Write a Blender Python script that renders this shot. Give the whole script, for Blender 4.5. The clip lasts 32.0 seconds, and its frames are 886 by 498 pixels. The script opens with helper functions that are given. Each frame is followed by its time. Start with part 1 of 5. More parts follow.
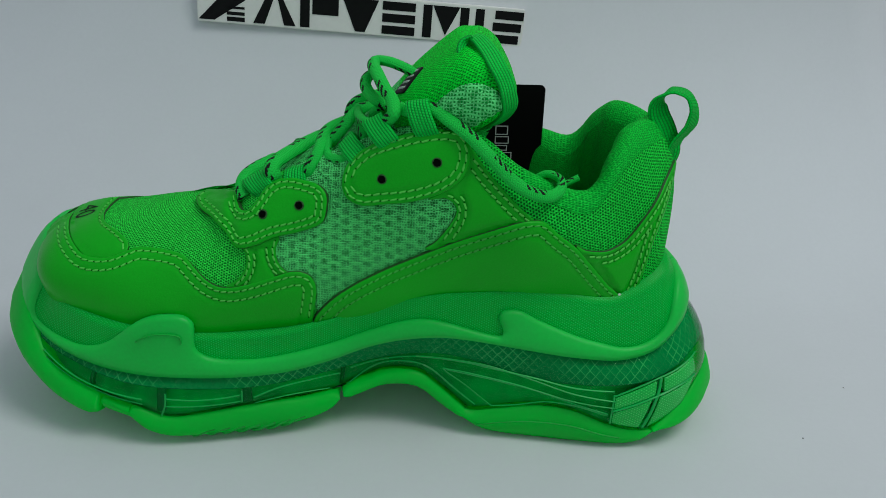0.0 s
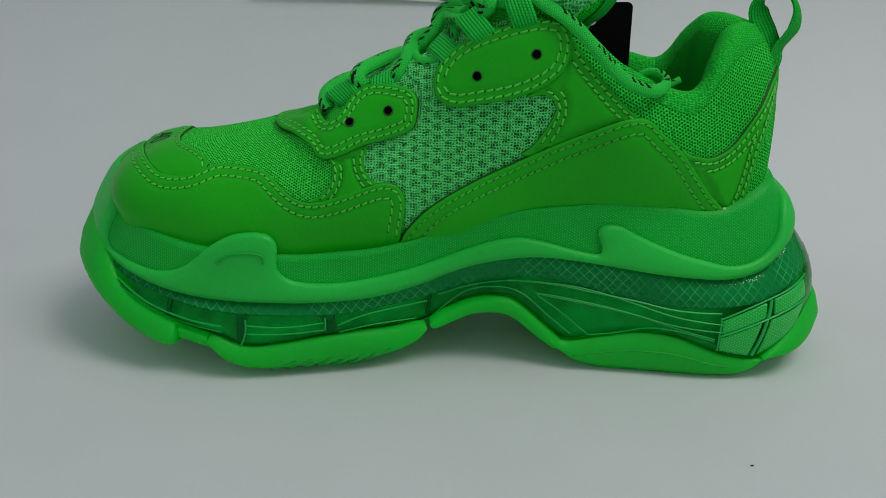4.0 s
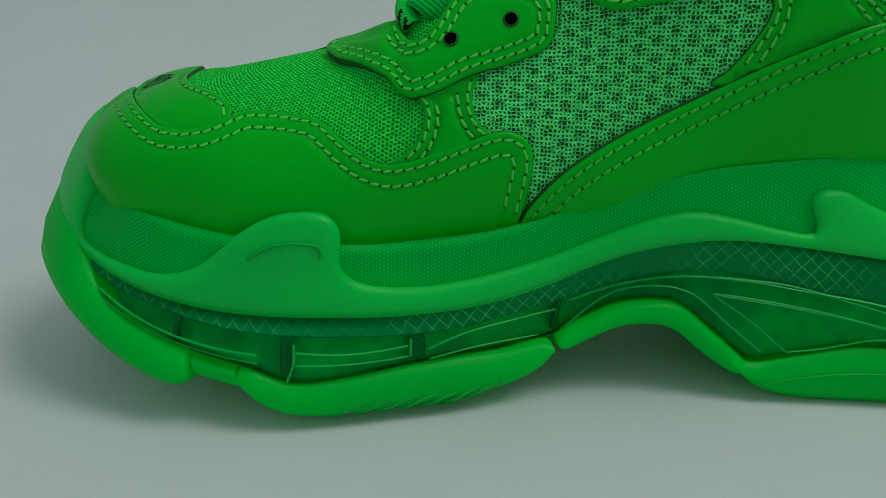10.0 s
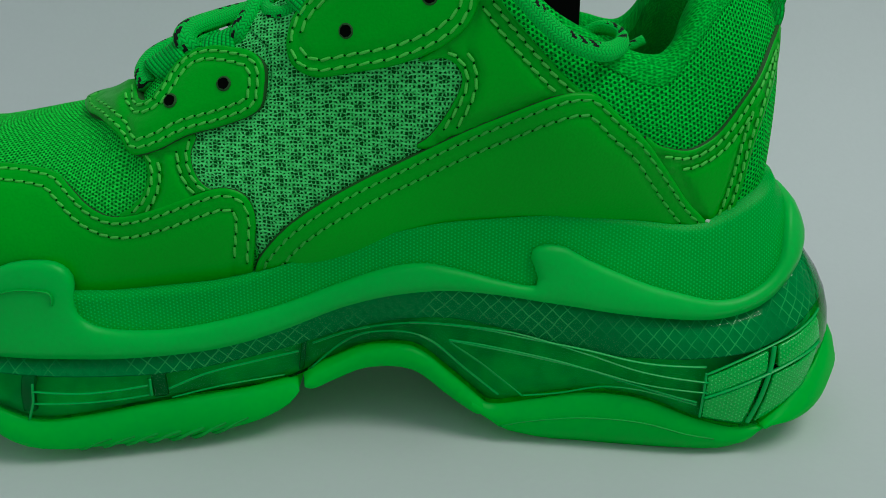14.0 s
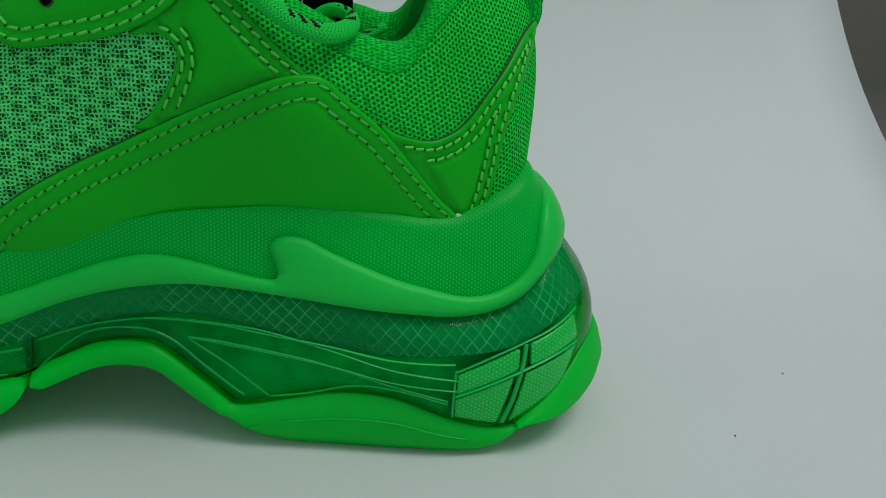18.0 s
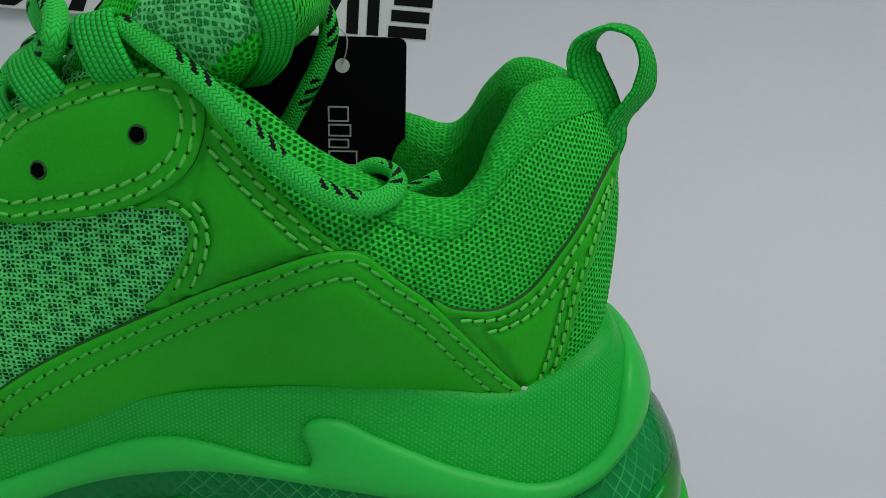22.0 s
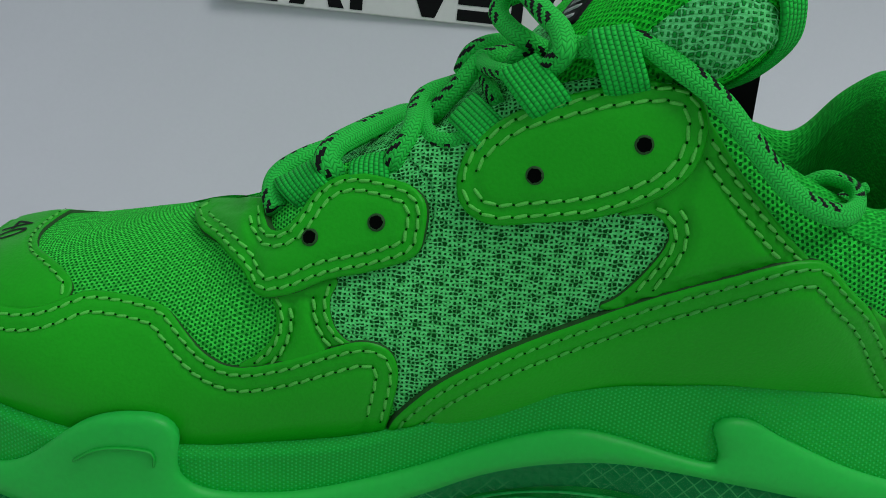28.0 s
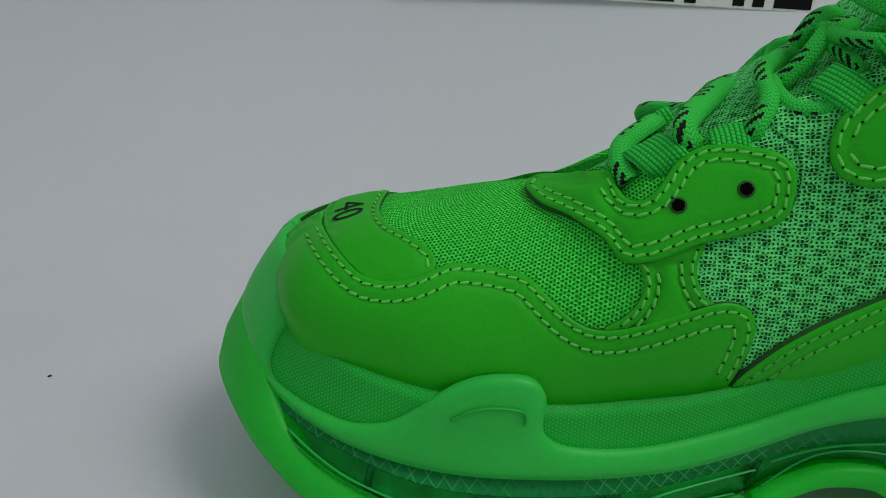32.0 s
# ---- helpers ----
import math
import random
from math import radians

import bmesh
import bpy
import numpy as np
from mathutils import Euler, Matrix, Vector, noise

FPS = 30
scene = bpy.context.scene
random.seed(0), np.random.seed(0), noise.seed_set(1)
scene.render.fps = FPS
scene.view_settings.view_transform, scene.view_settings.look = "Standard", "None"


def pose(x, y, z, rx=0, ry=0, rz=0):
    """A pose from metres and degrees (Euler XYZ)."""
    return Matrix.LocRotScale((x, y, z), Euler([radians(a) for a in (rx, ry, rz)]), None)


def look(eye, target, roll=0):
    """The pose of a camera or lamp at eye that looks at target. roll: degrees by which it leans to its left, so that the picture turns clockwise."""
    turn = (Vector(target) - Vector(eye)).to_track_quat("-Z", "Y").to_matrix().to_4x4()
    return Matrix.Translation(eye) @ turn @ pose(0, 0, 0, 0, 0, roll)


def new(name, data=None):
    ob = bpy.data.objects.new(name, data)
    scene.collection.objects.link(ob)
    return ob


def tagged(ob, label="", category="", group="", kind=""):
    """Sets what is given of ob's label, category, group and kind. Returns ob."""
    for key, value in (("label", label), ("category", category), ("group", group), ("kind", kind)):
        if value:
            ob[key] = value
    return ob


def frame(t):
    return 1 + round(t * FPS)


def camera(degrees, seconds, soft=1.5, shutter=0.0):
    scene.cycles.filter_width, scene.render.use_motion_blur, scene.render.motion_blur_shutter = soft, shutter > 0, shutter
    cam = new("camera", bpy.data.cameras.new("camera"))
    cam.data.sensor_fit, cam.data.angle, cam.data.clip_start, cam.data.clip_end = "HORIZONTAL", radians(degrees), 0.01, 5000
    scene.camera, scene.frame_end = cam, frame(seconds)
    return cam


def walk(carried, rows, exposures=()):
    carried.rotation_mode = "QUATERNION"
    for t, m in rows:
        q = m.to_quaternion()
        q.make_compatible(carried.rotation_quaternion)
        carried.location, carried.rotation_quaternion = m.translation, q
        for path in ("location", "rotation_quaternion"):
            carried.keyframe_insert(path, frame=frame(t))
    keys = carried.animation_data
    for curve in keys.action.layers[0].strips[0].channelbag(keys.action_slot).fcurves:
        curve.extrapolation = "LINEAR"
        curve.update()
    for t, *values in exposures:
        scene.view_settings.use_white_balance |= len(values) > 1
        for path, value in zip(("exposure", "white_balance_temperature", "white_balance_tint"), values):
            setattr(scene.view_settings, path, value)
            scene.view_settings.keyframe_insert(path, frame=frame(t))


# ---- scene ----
from mathutils.bvhtree import BVHTree
from mathutils.geometry import delaunay_2d_cdt

cam = camera(56.2, 32.0, soft=0.5)
METRES, EYE, TILT, LEAN, TURN = 0.65, 0.2178, -20.72, -1.96, 0.0
ROWS = [
    (0.0, 0.0, 0.0, 0.0, 0.09, -3.94, -1.36),
    (0.5, 0.0034, -0.023, -0.0166, 0.68, -0.76, -1.23),
    (1.0, 0.0006, -0.0073, -0.0403, 1.4, -0.64, 1.4),
    (1.5, 0.0059, -0.0239, -0.049, 1.4, -0.37, 0.15),
    (2.0, -0.0023, -0.0088, -0.0573, 1.33, -0.23, 0.25),
    (2.5, -0.0074, -0.0147, -0.0608, 1.52, -0.25, 0.17),
    (3.0, -0.0058, -0.01, -0.0629, 1.24, -0.36, -0.12),
    (3.5, -0.0152, -0.0031, -0.0639, 1.27, -0.16, -0.24),
    (4.0, -0.0405, 0.0239, -0.0809, 1.54, -0.45, -0.18),
    (4.5, -0.0821, 0.0773, -0.0829, 2.73, -0.28, 0.16),
    (6.5, -0.136, 0.154, -0.078, 2.16, 1.3, 1.92),
    (7.0, -0.1374, 0.1546, -0.0805, 1.91, 1.15, 2.17),
    (7.5, -0.1398, 0.154, -0.0806, 1.61, 1.12, 2.33),
    (8.0, -0.1363, 0.1611, -0.0884, 0.98, 0.77, 2.27),
    (8.5, -0.1412, 0.1752, -0.0994, 0.64, 0.59, 1.83),
    (9.0, -0.1351, 0.1778, -0.0956, 0.27, 0.48, 1.39),
    (9.5, -0.1275, 0.1766, -0.094, 0.29, 0.56, 1.34),
    (10.0, -0.1076, 0.179, -0.0928, 0.12, 0.44, 1.2),
    (10.5, -0.0974, 0.1783, -0.0918, 0.18, 0.38, 0.93),
    (11.0, -0.0769, 0.1754, -0.0867, 0.06, 0.37, 0.66),
    (11.5, -0.0646, 0.1749, -0.0846, 0.21, 0.21, 0.55),
    (12.0, -0.0479, 0.1747, -0.0824, 0.39, 0.0, 0.39),
    (12.5, -0.031, 0.1687, -0.075, 0.76, -0.17, 0.35),
    (13.0, -0.0112, 0.1652, -0.0738, 0.62, -0.09, 0.33),
    (13.5, -0.0002, 0.16, -0.0702, 0.81, 0.0, 0.22),
    (15.5, 0.018, 0.1747, -0.0827, -1.14, 0.41, 0.5),
    (16.0, 0.0335, 0.1747, -0.0814, -2.86, 0.71, 0.32),
    (16.5, 0.0456, 0.176, -0.0827, -3.89, 0.69, -0.02),
    (17.0, 0.0491, 0.1744, -0.0814, -4.05, 0.76, -0.26),
    (17.5, 0.0564, 0.174, -0.0825, -4.53, 1.05, -0.31),
    (18.0, 0.0717, 0.1732, -0.0828, -5.42, 1.39, -0.45),
    (18.5, 0.0735, 0.1704, -0.0778, -5.08, 1.83, -0.34),
    (19.0, 0.0739, 0.1701, -0.0747, -4.77, 2.28, 0.45),
    (19.5, 0.0666, 0.1736, -0.0668, -4.47, 2.72, 0.75),
    (20.0, 0.0581, 0.169, -0.0397, -3.78, 3.25, 0.68),
    (20.5, 0.0497, 0.1704, -0.034, -2.99, 2.76, -2.28),
    (21.0, 0.0662, 0.2072, 0.0021, -2.38, 2.73, -0.55),
    (21.5, 0.0785, 0.2186, -0.0169, -1.55, 1.69, -0.94),
    (22.0, 0.0771, 0.223, -0.018, -0.76, 0.97, -1.06),
    (22.5, 0.0769, 0.2215, -0.0184, -0.19, 0.48, -1.04),
    (23.0, 0.0726, 0.224, -0.0173, 0.36, 0.22, -0.99),
    (23.5, 0.0747, 0.2234, -0.0176, 0.58, 0.0, -1.01),
    (24.0, 0.0689, 0.2221, -0.0176, 1.03, -0.22, -0.95),
    (24.5, 0.0446, 0.2206, -0.0139, 1.22, -0.62, -0.8),
    (25.0, 0.026, 0.2202, -0.0142, 1.58, -0.78, -0.54),
    (25.5, 0.0187, 0.2193, -0.0144, 1.63, -0.84, -0.62),
    (27.5, -0.0385, 0.2114, -0.0168, 1.34, 0.09, -2.38),
    (28.0, -0.0561, 0.2116, -0.0171, 1.07, 0.03, -2.75),
    (28.5, -0.074, 0.2085, -0.0196, 0.85, -0.14, -3.06),
    (29.0, -0.0813, 0.209, -0.0212, 0.72, -0.39, -2.89),
    (29.5, -0.0936, 0.2086, -0.0229, 0.82, -0.44, -2.59),
    (30.0, -0.1078, 0.2043, -0.0228, 0.85, -0.44, -2.2),
    (30.5, -0.1189, 0.2015, -0.0232, 1.01, -0.62, -1.73),
    (31.0, -0.138, 0.198, -0.0242, 2.09, -0.69, -1.4),
    (31.5, -0.1496, 0.1967, -0.0252, 2.65, -0.85, -1.12),
    (32.0, -0.1651, 0.1903, -0.0262, 3.66, -1.06, -1.02),
]
walk(cam, [(t, pose(0, 0, EYE, TILT, LEAN, TURN) @ pose(METRES * x, METRES * y, METRES * z, 90 + pitch, roll, yaw)) for t, x, y, z, yaw, pitch, roll in ROWS],
     exposures=[(0.0, 0.05, 6150, 4), (2.0, 0.03, 6300, 6), (4.0, -0.03, 6520, 4), (7.0, -0.06, 6450, -1), (9.0, -0.08, 6400, -5), (13.0, -0.06, 6250, -6), (17.0, -0.01, 6400, -5), (20.0, 0.04, 6350, 10), (23.0, 0.03, 6300, 12), (28.0, 0.01, 6200, 10), (32.0, -0.02, 6450, 11)])

# ---- light ----
world = bpy.data.worlds.new("room_light")
scene.world = world
world.use_nodes = True
world.node_tree.nodes["Background"].inputs["Color"].default_value = (0.80, 0.895, 0.97, 1)
world.node_tree.nodes["Background"].inputs["Strength"].default_value = 0.410


def area_lamp(name, eye, target, size, power, colour):
    data = bpy.data.lights.new(name, "AREA")
    data.shape, data.size, data.energy, data.color = "SQUARE", size, power, colour
    ob = new(name, data)
    ob.matrix_world = look(eye, target)
    return ob


area_lamp("softbox_light", (0.42, 0.08, 0.95), (0.0, 0.52, 0.20), 0.45, 4.0, (1.0, 0.99, 0.97))


# ---- materials ----
def material(name):
    m = bpy.data.materials.new(name)
    m.use_nodes = True
    nt = m.node_tree
    return m, nt, nt.nodes["Principled BSDF"]


def math_node(nt, op, a, b=None, clamp=False):
    n = nt.nodes.new("ShaderNodeMath")
    n.operation, n.use_clamp = op, clamp
    for k, v in enumerate((a, b)):
        if v is None:
            continue
        if isinstance(v, (int, float)):
            n.inputs[k].default_value = v
        else:
            nt.links.new(v, n.inputs[k])
    return n.outputs[0]


def mix_colour(nt, fac, a, b):
    n = nt.nodes.new("ShaderNodeMix")
    n.data_type = "RGBA"
    for k, v in ((0, fac), (6, a), (7, b)):
        if isinstance(v, (int, float)):
            n.inputs[k].default_value = v
        elif isinstance(v, tuple):
            n.inputs[k].default_value = (*v, 1)
        else:
            nt.links.new(v, n.inputs[k])
    return n.outputs[2]


def noise_node(nt, coord, scale, detail=4.0):
    n = nt.nodes.new("ShaderNodeTexNoise")
    n.inputs["Scale"].default_value, n.inputs["Detail"].default_value = scale, detail
    nt.links.new(coord, n.inputs["Vector"])
    return n.outputs["Fac"]


def remap(nt, v, lo, hi, a=0.0, b=1.0):
    n = nt.nodes.new("ShaderNodeMapRange")
    n.interpolation_type = "SMOOTHSTEP"
    nt.links.new(v, n.inputs[0])
    for k, x in enumerate((lo, hi, a, b)):
        n.inputs[k + 1].default_value = x
    return n.outputs[0]


def bump(nt, bsdf, height, distance, strength=1.0, before=None):
    n = nt.nodes.new("ShaderNodeBump")
    n.inputs["Distance"].default_value, n.inputs["Strength"].default_value = distance, strength
    nt.links.new(height, n.inputs["Height"])
    if before is not None:
        nt.links.new(before, n.inputs["Normal"])
    nt.links.new(n.outputs[0], bsdf.inputs["Normal"])
    return n.outputs[0]


def object_coord(nt):
    return nt.nodes.new("ShaderNodeTexCoord").outputs["Object"]


def uv_axes(nt):
    s = nt.nodes.new("ShaderNodeSeparateXYZ")
    uv = nt.nodes.new("ShaderNodeTexCoord").outputs["UV"]
    nt.links.new(uv, s.inputs[0])
    return uv, s.outputs[0], s.outputs[1]


def plain(name, base, rough=0.5, grain=0.0002, scale=900.0, spread=0.12, **more):
    """Paint, leather, rubber: two scales of colour variation and a fine grain."""
    m, nt, b = material(name)
    co = object_coord(nt)
    big, fine = noise_node(nt, co, 25.0, 3.0), noise_node(nt, co, scale, 3.0)
    both = math_node(nt, "ADD", math_node(nt, "MULTIPLY", big, 0.6), math_node(nt, "MULTIPLY", fine, 0.4))
    dark = tuple(c * (1 - spread) for c in base)
    light = tuple(min(1.0, c * (1 + spread)) for c in base)
    nt.links.new(mix_colour(nt, remap(nt, both, 0.3, 0.7), dark, light), b.inputs["Base Color"])
    nt.links.new(remap(nt, big, 0.25, 0.75, rough * 0.88, min(1.0, rough * 1.1)), b.inputs["Roughness"])
    if grain:
        bump(nt, b, fine, grain, 0.6)
    for key, value in more.items():
        b.inputs[key.replace("_", " ")].default_value = value
    return m


def hex_value(nt, x, y, pitch):
    """A hexagonal lattice of dots: 3 at the dots, -1.5 between them."""
    k = 2 * math.pi / (pitch * 0.866)
    total = None
    for a in (0.0, 60.0, 120.0):
        c, s = k * math.cos(radians(a)), k * math.sin(radians(a))
        w = math_node(nt, "COSINE", math_node(nt, "ADD", math_node(nt, "MULTIPLY", x, c), math_node(nt, "MULTIPLY", y, s)))
        total = w if total is None else math_node(nt, "ADD", total, w)
    return total


def knit(name, yarn, hole, pitch, lo, hi, depth, warp=0.0, stretch=1.0):
    """Open knit: yarn with recessed dark holes on a hexagonal lattice."""
    m, nt, b = material(name)
    uv, x, y = uv_axes(nt)
    x, y = wander(nt, uv, x, y, warp)
    v = hex_value(nt, math_node(nt, "MULTIPLY", x, stretch), y, pitch)
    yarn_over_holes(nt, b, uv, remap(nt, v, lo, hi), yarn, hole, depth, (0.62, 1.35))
    return m


def wander(nt, uv, x, y, warp):
    """Both axes bent a little, so that no row runs quite straight."""
    if not warp:
        return x, y
    n1, n2 = noise_node(nt, uv, 260.0, 2.0), noise_node(nt, uv, 330.0, 2.0)
    return (math_node(nt, "ADD", x, math_node(nt, "MULTIPLY", math_node(nt, "SUBTRACT", n1, 0.5), warp)),
            math_node(nt, "ADD", y, math_node(nt, "MULTIPLY", math_node(nt, "SUBTRACT", n2, 0.5), warp)))


def yarn_over_holes(nt, b, uv, is_hole, yarn, hole, depth, span, glint=None):
    """Colour and relief of a knit: streaky yarn, dark in its holes."""
    mp = nt.nodes.new("ShaderNodeMapping")
    mp.inputs["Scale"].default_value = (0.45, 1.5, 1.0)
    nt.links.new(uv, mp.inputs["Vector"])
    fine = noise_node(nt, mp.outputs[0], 1300.0, 2.0)
    big = noise_node(nt, uv, 30.0, 2.0)
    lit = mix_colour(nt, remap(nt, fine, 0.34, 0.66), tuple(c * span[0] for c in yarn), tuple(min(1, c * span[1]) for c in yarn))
    # yarn between hole clusters is coloured brighter, painting in its highlights
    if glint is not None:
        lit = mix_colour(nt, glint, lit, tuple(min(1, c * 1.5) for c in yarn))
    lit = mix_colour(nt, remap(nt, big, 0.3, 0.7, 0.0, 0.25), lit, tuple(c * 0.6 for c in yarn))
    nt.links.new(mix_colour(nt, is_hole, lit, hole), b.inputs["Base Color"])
    b.inputs["Roughness"].default_value = 0.8
    b.inputs["Specular IOR Level"].default_value = 0.1
    h = math_node(nt, "ADD", math_node(nt, "MULTIPLY", is_hole, -1.0), math_node(nt, "MULTIPLY", fine, 0.3))
    bump(nt, b, h, depth, 0.9)


def open_net(name, yarn, hole, cell, cluster, lo, hi, depth):
    """Loose net of knotted yarn: uneven many-sided holes, wider in clusters that stand in staggered rows."""
    m, nt, b = material(name)
    uv, x, y = uv_axes(nt)
    x, y = wander(nt, uv, x, y, 0.0006)
    group = hex_value(nt, math_node(nt, "MULTIPLY", x, 0.8), y, cluster)
    both = nt.nodes.new("ShaderNodeCombineXYZ")
    nt.links.new(math_node(nt, "MULTIPLY", x, 0.85), both.inputs[0])
    nt.links.new(y, both.inputs[1])
    vo = nt.nodes.new("ShaderNodeTexVoronoi")
    vo.voronoi_dimensions, vo.feature = "2D", "DISTANCE_TO_EDGE"
    vo.inputs["Scale"].default_value, vo.inputs["Randomness"].default_value = 1 / cell, 0.5
    nt.links.new(both.outputs[0], vo.inputs["Vector"])
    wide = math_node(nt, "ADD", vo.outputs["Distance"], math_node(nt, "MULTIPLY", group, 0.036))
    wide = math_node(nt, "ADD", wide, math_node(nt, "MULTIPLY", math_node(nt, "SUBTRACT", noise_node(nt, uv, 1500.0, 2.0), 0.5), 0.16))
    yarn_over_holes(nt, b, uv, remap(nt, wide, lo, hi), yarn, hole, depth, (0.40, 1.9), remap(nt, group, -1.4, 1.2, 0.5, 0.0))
    return m


def two_tone_rubber(name, base, dots, pitch, **more):
    """Rubber wall with a fine field of raised dots."""
    m, nt, b = material(name)
    uv, x, y = uv_axes(nt)
    v = hex_value(nt, x, y, pitch)
    d = remap(nt, v, 0.6, 2.3)
    big = noise_node(nt, uv, 18.0, 3.0)
    body = mix_colour(nt, remap(nt, big, 0.3, 0.7), base, tuple(c * 0.85 for c in base))
    nt.links.new(mix_colour(nt, math_node(nt, "MULTIPLY", d, 0.85), body, dots), b.inputs["Base Color"])
    b.inputs["Roughness"].default_value = 0.45
    b.inputs["Specular IOR Level"].default_value = 0.2
    bump(nt, b, d, 0.00025, 0.8)
    for key, value in more.items():
        b.inputs[key.replace("_", " ")].default_value = value
    return m


def webbing(name, base, pitch=0.0015, across=False):
    """Woven tape: plump rows of yarn, each broken into twisted bits."""
    m, nt, b = material(name)
    uv, x, y = uv_axes(nt)
    if across:
        x, y = y, x
    row = math_node(nt, "MULTIPLY", y, 1 / pitch)
    rib = math_node(nt, "ABSOLUTE", math_node(nt, "SINE", math_node(nt, "MULTIPLY", row, math.pi)))
    slip = math_node(nt, "MULTIPLY", math_node(nt, "FLOOR", row), 0.5)
    bit = math_node(nt, "ABSOLUTE", math_node(nt, "SINE", math_node(nt, "MULTIPLY", math_node(nt, "ADD", math_node(nt, "MULTIPLY", x, 1 / (pitch * 0.85)), slip), math.pi)))
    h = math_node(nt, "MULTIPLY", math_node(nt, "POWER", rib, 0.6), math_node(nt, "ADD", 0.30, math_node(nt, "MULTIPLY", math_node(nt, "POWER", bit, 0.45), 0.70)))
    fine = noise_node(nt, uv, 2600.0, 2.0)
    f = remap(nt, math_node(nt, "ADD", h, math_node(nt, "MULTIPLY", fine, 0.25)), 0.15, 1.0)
    # colour falls with height too, painting shade into the gaps between rows
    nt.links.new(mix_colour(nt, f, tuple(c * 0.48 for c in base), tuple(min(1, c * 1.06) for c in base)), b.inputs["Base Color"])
    b.inputs["Roughness"].default_value = 0.75
    b.inputs["Specular IOR Level"].default_value = 0.25
    bump(nt, b, h, 0.0006, 0.8)
    return m


def cord(name, base, black):
    """Braided lace: u runs along it in metres, v round it from 0 to 1; a herringbone of plump strands, with black flecks at intervals."""
    m, nt, b = material(name)
    uv, u, v = uv_axes(nt)
    wale = math_node(nt, "MULTIPLY", v, 16.0)
    fold = math_node(nt, "ABSOLUTE", math_node(nt, "SUBTRACT", math_node(nt, "FRACT", wale), 0.5))
    turn = math_node(nt, "ABSOLUTE", math_node(nt, "SUBTRACT", math_node(nt, "FRACT", math_node(nt, "MULTIPLY", wale, 0.5)), 0.5))
    strand = math_node(nt, "ABSOLUTE", math_node(nt, "SINE", math_node(nt, "MULTIPLY", math_node(nt, "ADD", math_node(nt, "MULTIPLY", u, 1 / 0.00088), math_node(nt, "MULTIPLY", turn, 1.5)), math.pi)))
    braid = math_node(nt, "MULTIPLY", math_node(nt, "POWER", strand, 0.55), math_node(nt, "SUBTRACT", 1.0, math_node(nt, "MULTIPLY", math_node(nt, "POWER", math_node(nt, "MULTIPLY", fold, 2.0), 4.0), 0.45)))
    # flecks: a stretch of each 17 mm, and stepped diagonal bars within it
    part = math_node(nt, "FRACT", math_node(nt, "MULTIPLY", u, 1 / 0.017))
    zone = math_node(nt, "LESS_THAN", part, 0.52)
    vs = math_node(nt, "DIVIDE", math_node(nt, "FLOOR", math_node(nt, "MULTIPLY", v, 24.0)), 24.0)
    diag = math_node(nt, "FRACT", math_node(nt, "ADD", math_node(nt, "MULTIPLY", u, 1 / 0.0030), math_node(nt, "MULTIPLY", vs, 5.0)))
    bar = math_node(nt, "LESS_THAN", diag, 0.5)
    side = math_node(nt, "GREATER_THAN", math_node(nt, "FRACT", math_node(nt, "MULTIPLY", v, 2.0)), 0.58)
    fleck = math_node(nt, "MULTIPLY", math_node(nt, "MULTIPLY", zone, bar), side)
    fine = noise_node(nt, uv, 1800.0, 2.0)
    # low spots of the braid are coloured darker, painting shade between strands
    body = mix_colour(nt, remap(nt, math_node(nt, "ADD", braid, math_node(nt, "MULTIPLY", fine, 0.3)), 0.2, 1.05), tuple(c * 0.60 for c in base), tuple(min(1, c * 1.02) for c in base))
    nt.links.new(mix_colour(nt, fleck, body, black), b.inputs["Base Color"])
    b.inputs["Roughness"].default_value = 0.7
    b.inputs["Specular IOR Level"].default_value = 0.25
    bump(nt, b, braid, 0.00028, 0.8)
    return m


def net_plastic(name, base, line):
    """Dark clear plastic over a diamond net."""
    m, nt, b = material(name)
    uv, x, y = uv_axes(nt)
    n1 = noise_node(nt, uv, 120.0, 2.0)
    x = math_node(nt, "ADD", x, math_node(nt, "MULTIPLY", math_node(nt, "SUBTRACT", n1, 0.5), 0.002))
    k = 2 * math.pi / 0.0042
    l1 = math_node(nt, "COSINE", math_node(nt, "MULTIPLY", math_node(nt, "ADD", x, math_node(nt, "MULTIPLY", y, 1.1)), k))
    l2 = math_node(nt, "COSINE", math_node(nt, "MULTIPLY", math_node(nt, "SUBTRACT", x, math_node(nt, "MULTIPLY", y, 0.9)), k))
    top = math_node(nt, "MAXIMUM", l1, l2)
    f = remap(nt, top, 0.90, 0.985)
    big = noise_node(nt, uv, 60.0, 3.0)
    dim = math_node(nt, "MULTIPLY", f, remap(nt, big, 0.38, 0.66, 0.05, 0.9))
    nt.links.new(mix_colour(nt, dim, base, line), b.inputs["Base Color"])
    b.inputs["Roughness"].default_value = 0.22
    b.inputs["Specular IOR Level"].default_value = 0.25
    b.inputs["Coat Weight"].default_value = 0.3
    b.inputs["Coat Roughness"].default_value = 0.06
    bump(nt, b, top, 0.0003, 0.35)
    return m


